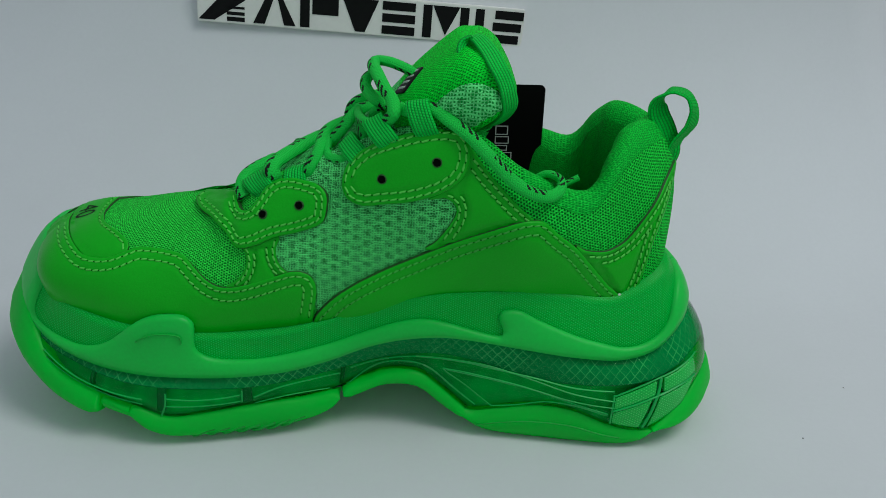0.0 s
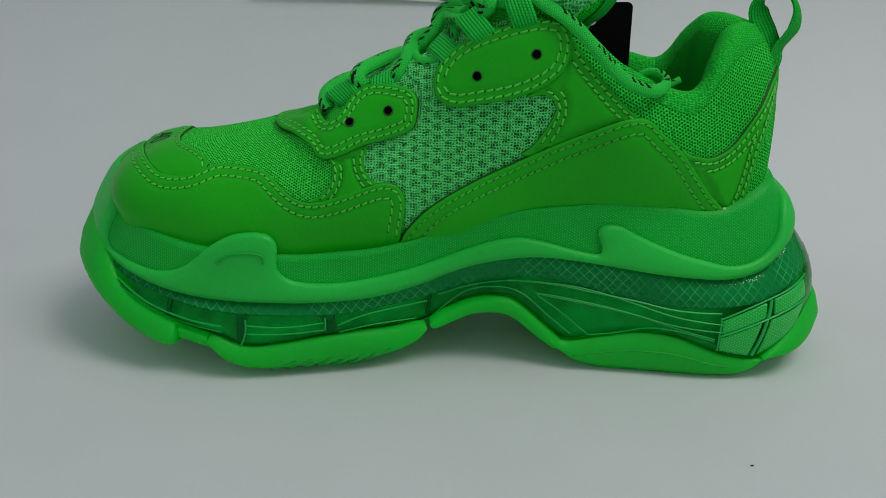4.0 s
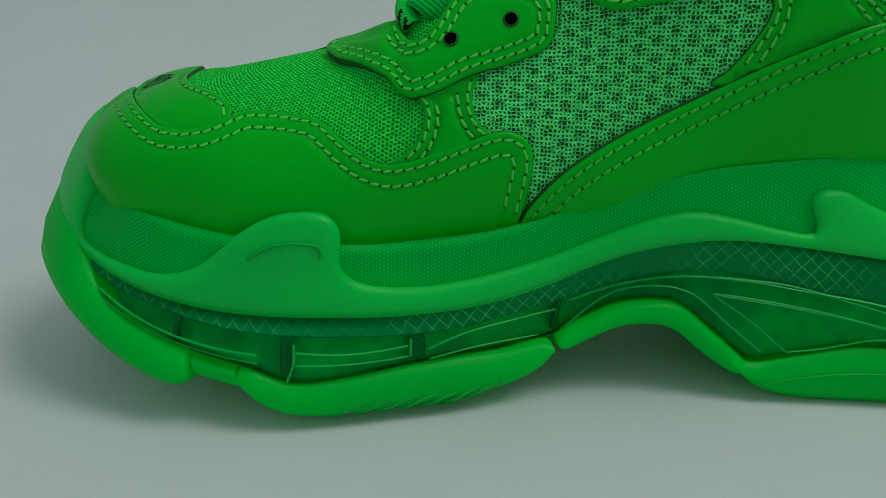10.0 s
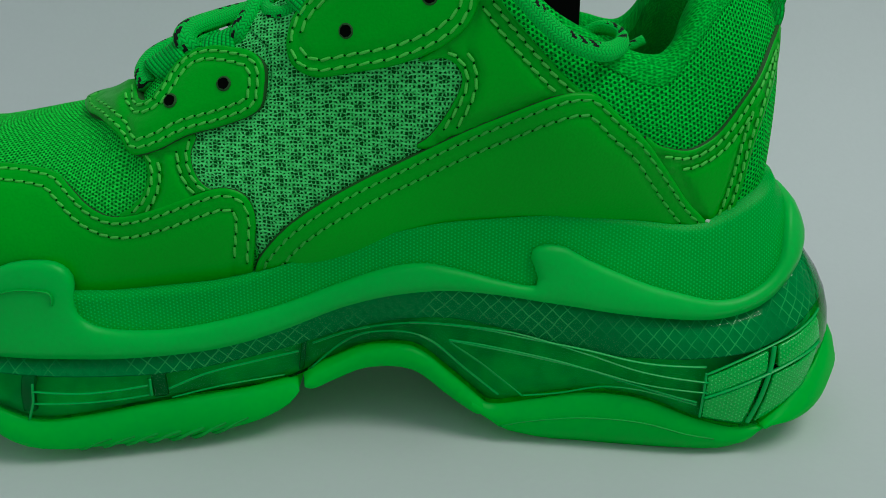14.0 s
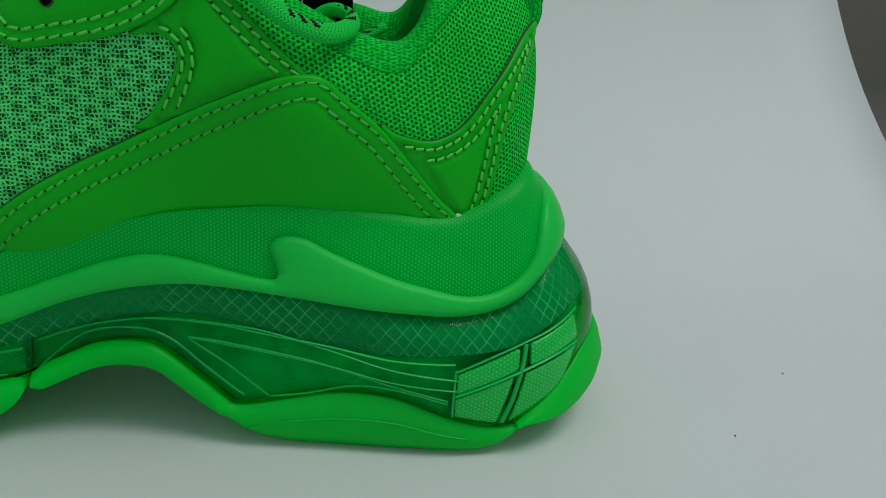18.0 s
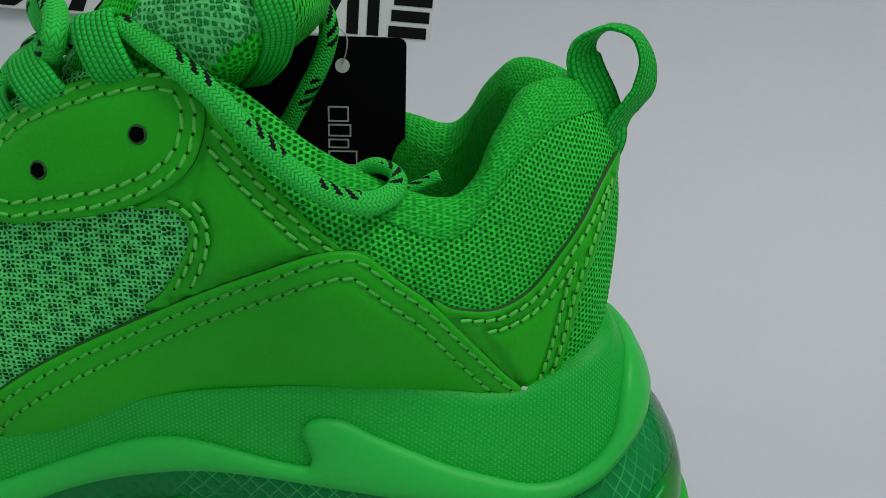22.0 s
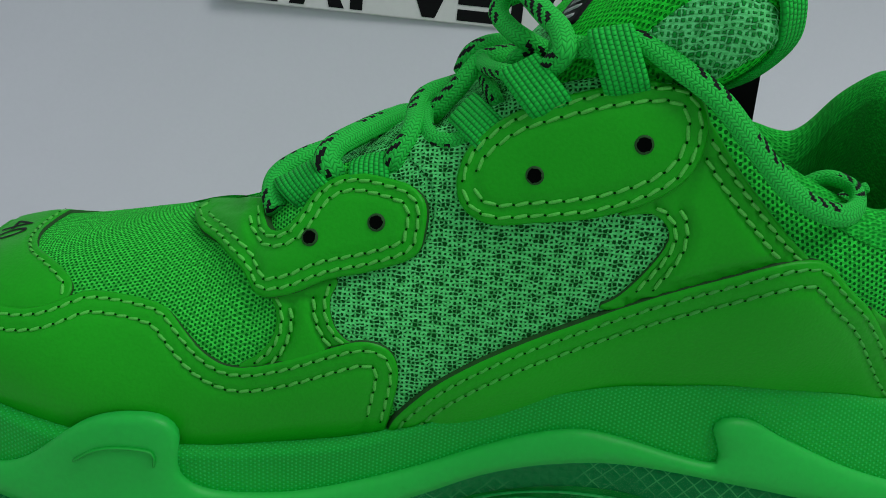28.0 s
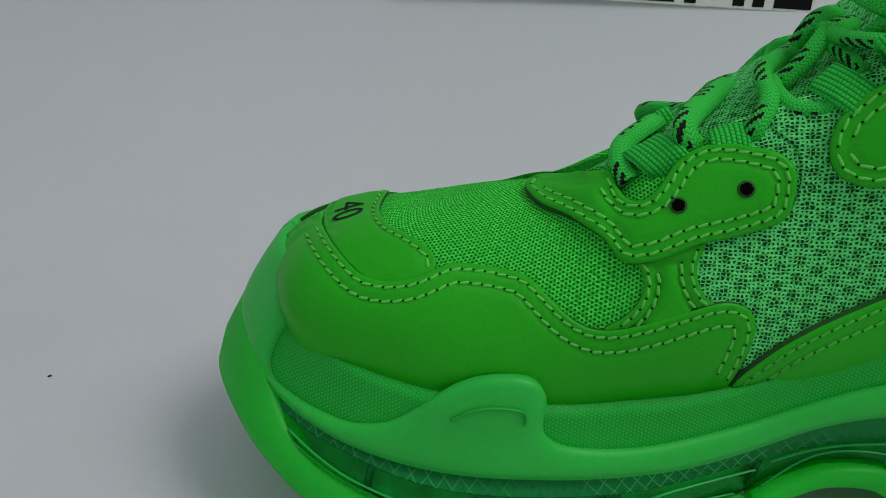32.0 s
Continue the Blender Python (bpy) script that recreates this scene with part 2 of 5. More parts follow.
def clear_skin(name, tint):
    """Thin clear tinted plastic: see-through, with a gloss on it."""
    m, nt, b = material(name)
    t, gl, fr, mix = (nt.nodes.new(k) for k in ("ShaderNodeBsdfTransparent", "ShaderNodeBsdfGlossy", "ShaderNodeFresnel", "ShaderNodeMixShader"))
    t.inputs["Color"].default_value = (*tint, 1)
    gl.inputs["Roughness"].default_value = 0.07
    fr.inputs["IOR"].default_value = 1.22
    soft = noise_node(nt, object_coord(nt), 90.0, 2.0)
    bp = nt.nodes.new("ShaderNodeBump")
    bp.inputs["Distance"].default_value, bp.inputs["Strength"].default_value = 0.0006, 0.5
    nt.links.new(soft, bp.inputs["Height"])
    nt.links.new(bp.outputs[0], gl.inputs["Normal"])
    nt.links.new(fr.outputs[0], mix.inputs[0])
    nt.links.new(t.outputs[0], mix.inputs[1])
    nt.links.new(gl.outputs[0], mix.inputs[2])
    nt.links.new(mix.outputs[0], nt.nodes["Material Output"].inputs["Surface"])
    nt.nodes.remove(b)
    return m


PAPER = plain("white_paper", (0.645, 0.645, 0.655), 0.85, 0.00005, 400.0, 0.015)
ROOM = plain("grey_paint", (0.20, 0.18, 0.16), 0.8, 0.0003, 200.0, 0.06)
LEATHER = plain("green_leather", (0.018, 0.430, 0.008), 0.40, 0.00012, 1400.0, 0.09, Specular_IOR_Level=0.18)
# darkened below the olive of cut leather: shadow line at panel edges painted in
LEATHER_EDGE = plain("leather_edge_shade", (0.008, 0.075, 0.004), 0.75, 0.0003, 1200.0, 0.25)
THREAD = plain("yellow_green_thread", (0.100, 0.62, 0.060), 0.6, 0.0002, 3000.0, 0.25)
DARK_THREAD = plain("green_thread", (0.055, 0.50, 0.040), 0.6, 0.0002, 3000.0, 0.25)
PIT = plain("stitch_hole_shade", (0.001, 0.03, 0.001), 0.9, 0.0, 900.0, 0.1, Specular_IOR_Level=0.05)
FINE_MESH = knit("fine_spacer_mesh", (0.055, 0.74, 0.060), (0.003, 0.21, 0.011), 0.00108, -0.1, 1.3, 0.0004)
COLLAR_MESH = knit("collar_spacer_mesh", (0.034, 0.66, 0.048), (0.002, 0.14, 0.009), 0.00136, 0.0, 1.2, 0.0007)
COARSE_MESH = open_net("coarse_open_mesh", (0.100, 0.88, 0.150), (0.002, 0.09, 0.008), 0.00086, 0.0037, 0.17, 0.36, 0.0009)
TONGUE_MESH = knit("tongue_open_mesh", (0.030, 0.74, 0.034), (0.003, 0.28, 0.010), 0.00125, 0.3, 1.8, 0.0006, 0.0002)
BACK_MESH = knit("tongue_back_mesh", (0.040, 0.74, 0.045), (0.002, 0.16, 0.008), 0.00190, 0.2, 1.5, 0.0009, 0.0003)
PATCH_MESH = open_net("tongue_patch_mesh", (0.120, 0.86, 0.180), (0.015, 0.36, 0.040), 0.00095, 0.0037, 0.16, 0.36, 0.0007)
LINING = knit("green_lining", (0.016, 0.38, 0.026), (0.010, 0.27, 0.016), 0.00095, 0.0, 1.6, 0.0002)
RIM = knit("collar_rim_mesh", (0.026, 0.54, 0.042), (0.008, 0.34, 0.022), 0.00095, 0.0, 1.8, 0.0003, 0.0001, 0.6)
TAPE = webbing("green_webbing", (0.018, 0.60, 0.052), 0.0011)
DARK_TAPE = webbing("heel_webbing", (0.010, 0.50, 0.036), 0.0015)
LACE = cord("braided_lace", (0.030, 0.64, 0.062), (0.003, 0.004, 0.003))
MIDSOLE = two_tone_rubber("dotted_midsole_rubber", (0.012, 0.47, 0.034), (0.030, 0.64, 0.11), 0.00105, Subsurface_Weight=0.12, Subsurface_Radius=(0.002, 0.006, 0.003), Subsurface_Scale=1.0)
BUMPER = plain("smooth_midsole_rubber", (0.026, 0.53, 0.060), 0.42, 0.0001, 700.0, 0.06, Specular_IOR_Level=0.24, Subsurface_Weight=0.3, Subsurface_Radius=(0.002, 0.007, 0.003), Subsurface_Scale=1.0)
OUTSOLE = plain("translucent_outsole_rubber", (0.036, 0.82, 0.065), 0.42, 0.0001, 600.0, 0.05, Specular_IOR_Level=0.35, Subsurface_Weight=0.35, Subsurface_Radius=(0.002, 0.010, 0.003), Subsurface_Scale=1.0)
AIR = plain("dark_green_cushion_core", (0.010, 0.45, 0.085), 0.30, 0.0004, 180.0, 0.40, Specular_IOR_Level=0.3)
CLEAR = clear_skin("clear_tinted_plastic", (0.45, 0.92, 0.58))
# opaque green in place of clear plastic; paints highlight lines along the ridges
AIR_LIGHT = plain("ridge_highlight_plastic", (0.014, 0.42, 0.070), 0.30, 0.0, 700.0, 0.1, Specular_IOR_Level=0.35)
NET = net_plastic("net_under_plastic", (0.030, 0.32, 0.150), (0.20, 0.66, 0.36))
def let_light_through(m, colour, amount):
    """Rubber that passes some of the light that falls on it."""
    nt = m.node_tree
    t, mix = nt.nodes.new("ShaderNodeBsdfTranslucent"), nt.nodes.new("ShaderNodeMixShader")
    t.inputs["Color"].default_value = (*colour, 1)
    mix.inputs[0].default_value = amount
    nt.links.new(nt.nodes["Principled BSDF"].outputs[0], mix.inputs[1])
    nt.links.new(t.outputs[0], mix.inputs[2])
    nt.links.new(mix.outputs[0], nt.nodes["Material Output"].inputs["Surface"])


let_light_through(OUTSOLE, (0.05, 0.95, 0.11), 0.50)
# darker green of thin tubes that paint shade where the lugs have grooves
DEEP = plain("groove_shade_rubber", (0.004, 0.40, 0.026), 0.6, 0.0, 900.0, 0.05)
BLACK_CARD = plain("black_card", (0.0015, 0.0015, 0.0015), 0.6, 0.0, 900.0, 0.1, Specular_IOR_Level=0.08)
BLACK = plain("black_print", (0.004, 0.004, 0.004), 0.6, 0.0, 900.0, 0.1, Specular_IOR_Level=0.15)
PRINT_GREY = plain("grey_print", (0.45, 0.47, 0.45), 0.6, 0.0, 900.0, 0.05)
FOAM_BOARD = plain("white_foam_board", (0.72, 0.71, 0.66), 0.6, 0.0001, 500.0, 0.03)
CRUMB = plain("dark_crumb", (0.03, 0.028, 0.026), 0.9, 0.0001, 3000.0, 0.3)
CLEAR_LINE = plain("clear_nylon_line", (0.6, 0.6, 0.6), 0.2, 0.0, 900.0, 0.05)
# near-black of the discs that paint the shade inside punched eyelets
HOLE_SHADE = plain("hole_disc", (0.002, 0.003, 0.002), 0.9, 0.0, 900.0, 0.1, Specular_IOR_Level=0.02)


# ---- shape of the shoe: sole outline and upper shell ----
YC = 0.325
FOOT = [(-.1775, .325), (-.1738, .307), (-.1590, .287), (-.135, .2752), (-.105, .2705), (-.07, .2775), (-.03, .2880), (.0, .2895),
        (.04, .2865), (.077, .2842), (.104, .2895), (.1195, .305), (.1245, .325)]
# columns of the upper: bottom, top, outward bulge low/high, rise low/high, roll of the top edge
COLUMNS = [
    ((-.1618, .325, .062), (-.122, .325, .0842), .002, .019, .014, .000, 0.0),
    ((-.1583, .306, .061), (-.118, .325, .0850), .003, .020, .0145, .000, 0.0),
    ((-.1485, .2900, .058), (-.110, .325, .0868), .007, .024, .018, .000, 0.0),
    ((-.128, .2845, .051), (-.102, .325, .0888), .0088, .0295, .024, .000, 0.0),
    ((-.100, .2815, .046), (-.088, .320, .0925), .0095, .0185, .024, .002, 0.0),
    ((-.070, .2865, .046), (-.070, .299, .1025), .0128, .0145, .022, .010, 0.3),
    ((-.035, .2905, .051), (-.042, .294, .1170), .012, .012, .022, .016, 0.3),
]
COLUMNS += [
    ((.000, .2935, .060), (-.012, .286, .1320), .011, .010, .024, .020, 0.3),
    ((.020, .2930, .064), (.012, .283, .1330), .011, .008, .022, .020, 0.3),
    ((.040, .2935, .066), (.032, .286, .1175), .012, .010, .018, .014, 0.6),
    ((.060, .2960, .066), (.0545, .2875, .1065), .0070, .0025, .016, .012, 1.0),
    ((.0690, .2970, .066), (.0620, .2900, .1092), .0030, .0010, .018, .012, 1.0),
    ((.077, .2985, .066), (.0680, .2945, .1192), .0010, .0020, .022, .014, 1.0),
    ((.0925, .3060, .070), (.0775, .3050, .1282), .0010, .0065, .026, .012, 1.0),
    ((.0985, .325, .074), (.0890, .325, .1285), .0015, .0115, .022, .012, 1.0),
]


def smooth(pts, n=12, closed=False):
    """A Catmull-Rom curve through points of any dimension."""
    p, out = np.asarray(pts, float), []
    m = len(p)
    for i in range(m - 1 + closed):
        a, b, c, d = (p[(i + k) % m] if closed else p[min(max(i + k, 0), m - 1)] for k in (-1, 0, 1, 2))
        for j in range(n):
            t = j / n
            out.append(.5 * (2 * b + (c - a) * t + (2 * a - 5 * b + 4 * c - d) * t * t + (3 * b - a - 3 * c + d) * t ** 3))
    if not closed:
        out.append(p[-1])
    return np.array(out)


def foot_curve():
    """The near half of the sole's outline, toe to heel, and its running length."""
    g = [(FOOT[1][0], 2 * YC - FOOT[1][1]), *FOOT, (FOOT[-2][0], 2 * YC - FOOT[-2][1])]
    near = smooth(g, 12)[12:-12]
    return near, np.r_[0, np.cumsum(np.hypot(*np.diff(near, axis=0).T))]


NEAR, RUN = foot_curve()
LENGTH = RUN[-1]
_step = np.gradient(NEAR, RUN, axis=0)
OUTW = np.c_[_step[:, 1], -_step[:, 0]] / np.hypot(*_step.T)[:, None]


def foot(s):
    """Point and outward normal of the sole's near outline at the length s from the toe."""
    p = np.array([np.interp(s, RUN, NEAR[:, k]) for k in (0, 1)])
    n = np.array([np.interp(s, RUN, OUTW[:, k]) for k in (0, 1)])
    return p, n / np.hypot(*n)


PER = 14
LIP = smooth([(0, 0), (.002, .0025), (.006, .0036), (.010, .0012), (.0125, -.006), (.0135, -.02), (.014, -.04)], 3)[1:]


def shell_grid(per=PER, rows=26, rim=True):
    """Near half of the upper as a grid of points: columns from toe to heel, each from the sole up to its top edge and over it."""
    key = np.array([(*b, *t, *r) for b, t, *r in COLUMNS])
    def ghost(row):
        g = row.copy(); g[1], g[4] = 2 * YC - g[1], 2 * YC - g[4]
        return g
    key = smooth([ghost(key[1]), *key, ghost(key[-2])], per)[per:-per]
    bot = key[:, :3]
    step = np.gradient(bot[:, :2], axis=0)
    out = np.c_[step[:, 1], -step[:, 0]]
    out /= np.hypot(*out.T)[:, None]
    out = np.c_[out, np.zeros(len(out))]
    up = np.array([0, 0, 1.0])
    cols = []
    for row, o in zip(key, out):
        b, t = row[:3], row[3:6]
        ob, ot, ub, ut, roll = row[6:]
        flat = t - b; flat[2] = 0
        away = -flat / max(np.hypot(*flat[:2]), 1e-6) if np.hypot(*flat[:2]) > .02 else o
        p1, p2 = b + o * ob + up * ub, t + away * ot - up * ut
        v = np.linspace(0, 1, rows - 2)[:, None]
        c = (1 - v) ** 3 * b + 3 * (1 - v) ** 2 * v * p1 + 3 * (1 - v) * v * v * p2 + v ** 3 * t
        c = np.vstack([b - up * .012 - o * .004, b - up * .005 - o * .0015, c])
        if rim:
            lip = [t + roll * (-o * i + up * j) for i, j in LIP]
            c = np.vstack([c, lip])
        cols.append(c)
    return np.array(cols)


# ---- mesh helpers ----
def mesh_object(name, verts, faces, mats, parent=None, label="", uvs=None, face_mats=None, flat=False):
    me = bpy.data.meshes.new(name)
    me.from_pydata([tuple(map(float, v)) for v in verts], [], faces)
    for m in (mats if isinstance(mats, (list, tuple)) else [mats]):
        me.materials.append(m)
    if uvs is not None:
        layer = me.uv_layers.new(name="UVMap")
        loops = np.array([l.vertex_index for l in me.loops])
        layer.data.foreach_set("uv", np.asarray(uvs, float)[loops].ravel())
    if face_mats is not None:
        me.polygons.foreach_set("material_index", face_mats)
    me.polygons.foreach_set("use_smooth", [not flat] * len(me.polygons))
    bm = bmesh.new()
    bm.from_mesh(me)
    bmesh.ops.recalc_face_normals(bm, faces=bm.faces)
    bm.to_mesh(me)
    bm.free()
    ob = new(name, me)
    if parent is not None:
        ob.parent = parent
    if label:
        tagged(ob, label)
    return ob


def grid_faces(rows, cols, wrap_rows=False, wrap_cols=False):
    f = []
    for i in range(rows - 1 + wrap_rows):
        for j in range(cols - 1 + wrap_cols):
            a, b = i % rows, (i + 1) % rows
            c, d = j % cols, (j + 1) % cols
            f.append((a * cols + c, a * cols + d, b * cols + d, b * cols + c))
    return f


def mirrored(ob, name=None, parent=None):
    """The same part on the far side of the shoe."""
    o = new(name or ob.name.split(".")[0], ob.data)
    o.parent = parent or ob.parent
    o.matrix_basis = Matrix.Translation((0, 2 * YC, 0)) @ Matrix.Diagonal((1, -1, 1, 1))
    if "label" in ob:
        o["label"] = ob["label"]
    return o


def inside(poly, pts):
    x, y = pts[:, 0], pts[:, 1]
    hit = np.zeros(len(pts), bool)
    for (x0, y0), (x1, y1) in zip(poly, np.roll(poly, -1, 0)):
        cross = (y0 > y) != (y1 > y)
        with np.errstate(divide="ignore", invalid="ignore"):
            hit ^= cross & (x < (x1 - x0) * (y - y0) / (y1 - y0) + x0)
    return hit


def edge_distance(poly, pts):
    best = np.full(len(pts), 9.0)
    for a, b in zip(poly, np.roll(poly, -1, 0)):
        e = b - a
        t = np.clip(((pts - a) @ e) / max(e @ e, 1e-12), 0, 1)
        best = np.minimum(best, np.hypot(*(pts - a - t[:, None] * e).T))
    return best


def resample(line, step, closed=True):
    p = np.vstack([line, line[:1]]) if closed else np.asarray(line)
    run = np.r_[0, np.cumsum(np.hypot(*np.diff(p, axis=0).T))]
    n = max(4, int(round(run[-1] / step)))
    s = np.linspace(0, run[-1], n + 1)[: n if closed else n + 1]
    return np.c_[np.interp(s, run, p[:, 0]), np.interp(s, run, p[:, 1])]


def inward(line):
    """Unit normals of a closed outline, pointing into it."""
    d = np.roll(line, -1, 0) - np.roll(line, 1, 0)
    n = np.c_[-d[:, 1], d[:, 0]] / np.maximum(np.hypot(*d.T), 1e-9)[:, None]
    area = np.sum(line[:, 0] * np.roll(line[:, 1], -1) - np.roll(line[:, 0], -1) * line[:, 1])
    return n if area > 0 else -n


def relief(name, outline, place, mat, parent, thick=0.0012, edge=0.0012, step=0.0022, label="", puff=0.0, uv_scale=1.0, sunk=0.0012, side=None, grooves=()):
    """A cut panel laid on a surface: place(a, b) gives point and normal. It has a rounded edge and a skirt down to the surface."""
    line = resample(outline, step)
    ring = line + inward(line) * edge
    keep = inside(line, ring)
    keep &= edge_distance(line, ring) > edge * 0.7
    ring = ring[keep]
    lo, hi = line.min(0), line.max(0)
    rows = []
    for r, b in enumerate(np.arange(lo[1], hi[1], step * 0.87)):
        for a in np.arange(lo[0] + (r % 2) * step / 2, hi[0], step):
            rows.append((a, b))
    pts = np.array(rows)
    pts = pts[inside(line, pts)]
    pts = pts[edge_distance(line, pts) > edge + step * 0.5]
    n, flat = len(line), np.vstack([line, ring, pts])
    heights = np.r_[np.full(n, thick * 0.72), np.full(len(ring), thick), np.full(len(pts), thick)]
    for g in grooves:
        heights -= 0.0007 * np.exp(-((np.r_[np.zeros(n), edge_distance(line, flat[n:])] - g) / 0.0007) ** 2) * (thick > 0.001)
    if puff and len(pts):
        d = edge_distance(line, pts)
        heights[n + len(ring):] += puff * (1 - np.exp(-d / (0.25 * max(d.max(), 1e-6))))
    got = delaunay_2d_cdt([Vector(p) for p in flat], [(k, (k + 1) % n) for k in range(n)], [], 1, 1e-7)
    order = [o[0] if o else 0 for o in got[3]]
    verts, uvs = [], []
    for k, q in zip(order, got[0]):
        p, nv = place(q[0], q[1])
        verts.append(p + nv * heights[k])
        uvs.append((q[0] * uv_scale, q[1] * uv_scale))
    faces = [tuple(f) for f in got[2]]
    fm = [0] * len(faces)
    where = {k: v for v, k in reversed(list(enumerate(order)))}
    start = len(verts)
    for q in line:
        p, nv = place(q[0], q[1])
        verts.append(p - nv * sunk)
        uvs.append((q[0] * uv_scale, q[1] * uv_scale))
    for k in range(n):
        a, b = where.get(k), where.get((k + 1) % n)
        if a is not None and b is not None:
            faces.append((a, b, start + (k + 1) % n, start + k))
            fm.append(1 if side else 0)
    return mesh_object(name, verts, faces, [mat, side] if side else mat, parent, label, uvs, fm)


def stitches(line, place, lift, parent, length=0.0020, gap=0.0006, width=0.00078, name="stitching", label="", mats=None):
    """A row of short thread stitches along an open line, with a needle hole's shade painted on a dark plate between
    each two.
    """
    run = np.r_[0, np.cumsum(np.hypot(*np.diff(line, axis=0).T))]
    verts, faces, fm = [], [], []
    s = gap
    ring = [(0, -1, 0), (0, -.6, .75), (0, .6, .75), (0, 1, 0)]
    while s + length < run[-1]:
        a, b = (np.array([np.interp(q, run, line[:, k]) for k in (0, 1)]) for q in (s, s + length))
        pa, na = place(*a)
        pb, nb = place(*b)
        t = (pb - pa).normalized()
        side = na.cross(t)
        base = len(verts)
        for f, w in ((0.0, 0.7), (0.2, 1.0), (0.8, 1.0), (1.0, 0.7)):
            c = pa.lerp(pb, f) + na.lerp(nb, f) * lift
            for _, y, z in ring:
                verts.append(c + side * (y * w * width / 2 + (f - 0.5) * 0.00035) + na * (z * w * width * 0.7 - 0.0001))
        for i in range(3):
            for j in range(3):
                faces.append((base + i * 4 + j, base + i * 4 + j + 1, base + i * 4 + 5 + j, base + i * 4 + 4 + j))
                fm.append(0)
        # raised flat hexagon, its dark colour painting the shade in the needle hole
        c, base = pb + nb * (lift + 0.00030) + t * (gap / 2), len(verts)
        for x, y in ((-.9, 0), (-.3, -.7), (.5, -.7), (.9, 0), (.5, .7), (-.3, .7)):
            verts.append(c + t * (x * gap * .55) + side * (y * width * .42))
        faces.append(tuple(range(base, base + 6)))
        fm.append(1)
        s += length + gap
    return mesh_object(name, verts, faces, mats or [THREAD, PIT], parent, label, None, fm)


def tube(name, path, wide, thick, mat, parent, label="", sides=12, up=(0, 0, 1), start=0.0):
    """A cord along a path of points: an oval section, u in metres along it and v round it."""
    p = np.asarray(path, float)
    run = np.r_[0, np.cumsum(np.linalg.norm(np.diff(p, axis=0), axis=1))]
    verts, uvs = [], []
    last = Vector(up)
    n = len(p)
    for i in range(n):
        t = Vector(p[min(i + 1, n - 1)] - p[max(i - 1, 0)]).normalized()
        last = (last - t * last.dot(t)).normalized()
        side = t.cross(last)
        for k in range(sides + 1):
            a = 2 * math.pi * k / sides
            verts.append(Vector(p[i]) + side * (math.cos(a) * wide / 2) + last * (math.sin(a) * thick / 2))
            uvs.append((start + run[i], k / sides))
    faces = grid_faces(n, sides + 1)
    for at in (0, n - 1):
        faces.append(tuple(at * (sides + 1) + k for k in range(sides)))
    return mesh_object(name, verts, faces, mat, parent, label, uvs)


def ribbon(name, path, width_dir, width, thick, mat, parent, label=""):
    """A flat tape along a path, with rounded edges; width_dir: one direction, or one for each point."""
    p = np.asarray(path, float)
    n = len(p)
    wd = np.asarray(width_dir, float)
    wd = np.tile(wd, (n, 1)) if wd.ndim == 1 else wd
    run = np.r_[0, np.cumsum(np.linalg.norm(np.diff(p, axis=0), axis=1))]
    verts, uvs = [], []
    sec = [(-.5, 0), (-.47, .42), (-.3, .5), (0, .5), (.3, .5), (.47, .42), (.5, 0), (.47, -.42), (.3, -.5), (0, -.5), (-.3, -.5), (-.47, -.42), (-.5, 0)]
    for i in range(n):
        t = Vector(p[min(i + 1, n - 1)] - p[max(i - 1, 0)]).normalized()
        w = Vector(wd[i])
        w = (w - t * w.dot(t)).normalized()
        nn = t.cross(w)
        for a, b in sec:
            verts.append(Vector(p[i]) + w * (a * width) + nn * (b * thick))
            uvs.append((run[i], a * width))
    m = len(sec)
    faces = grid_faces(n, m)
    for at in (0, n - 1):
        faces.append(tuple(at * m + k for k in range(m - 1)))
    return mesh_object(name, verts, faces, mat, parent, label, uvs)


def empty(name, at=(0, 0, 0)):
    ob = new(name)
    ob.location = at
    ob.empty_display_size = 0.02
    return ob


# ---- the place: paper sweep and the room round it ----
def paper_sweep():
    flat, radius, top = 0.39, 0.16, 0.75
    prof = [(-1.2, 0.0), (-0.4, 0.0), (0.0, 0.0), (0.2, 0.0), (0.3, 0.0)]
    prof += [(flat + radius * math.sin(a), radius * (1 - math.cos(a))) for a in np.linspace(0, math.pi / 2, 25)]
    prof += [(flat + radius + 0.004 * (z - radius), z) for z in np.linspace(radius + 0.03, top, 10)]
    verts, cols = [], 25
    for k, (y, z) in enumerate(prof):
        right = 0.355 - 0.36 * min(z, 0.4)
        for j in range(cols):
            x = -0.75 + (right + 0.75) * j / (cols - 1)
            verts.append((x, y, z))
    n = len(verts)
    faces = grid_faces(len(prof), cols)
    # the sheet's back, a little below and behind
    for k, (y, z) in enumerate(prof):
        lift = max(0.0, min(1.0, (z - 0.02) / radius))
        for j in range(cols):
            x, _, _ = verts[k * cols + j]
            verts.append((x, y + 0.0008 * lift, z - 0.0008))
    faces += [tuple(n + i for i in reversed(f)) for f in grid_faces(len(prof), cols)]
    for k in range(len(prof) - 1):
        for j in (0, cols - 1):
            a, b = k * cols + j, (k + 1) * cols + j
            faces.append((a, b, n + b, n + a))
    ob = mesh_object("backdrop", verts, faces, PAPER)
    tagged(ob, "white paper sweep curving up behind the shoe", "backdrop", kind="structure")


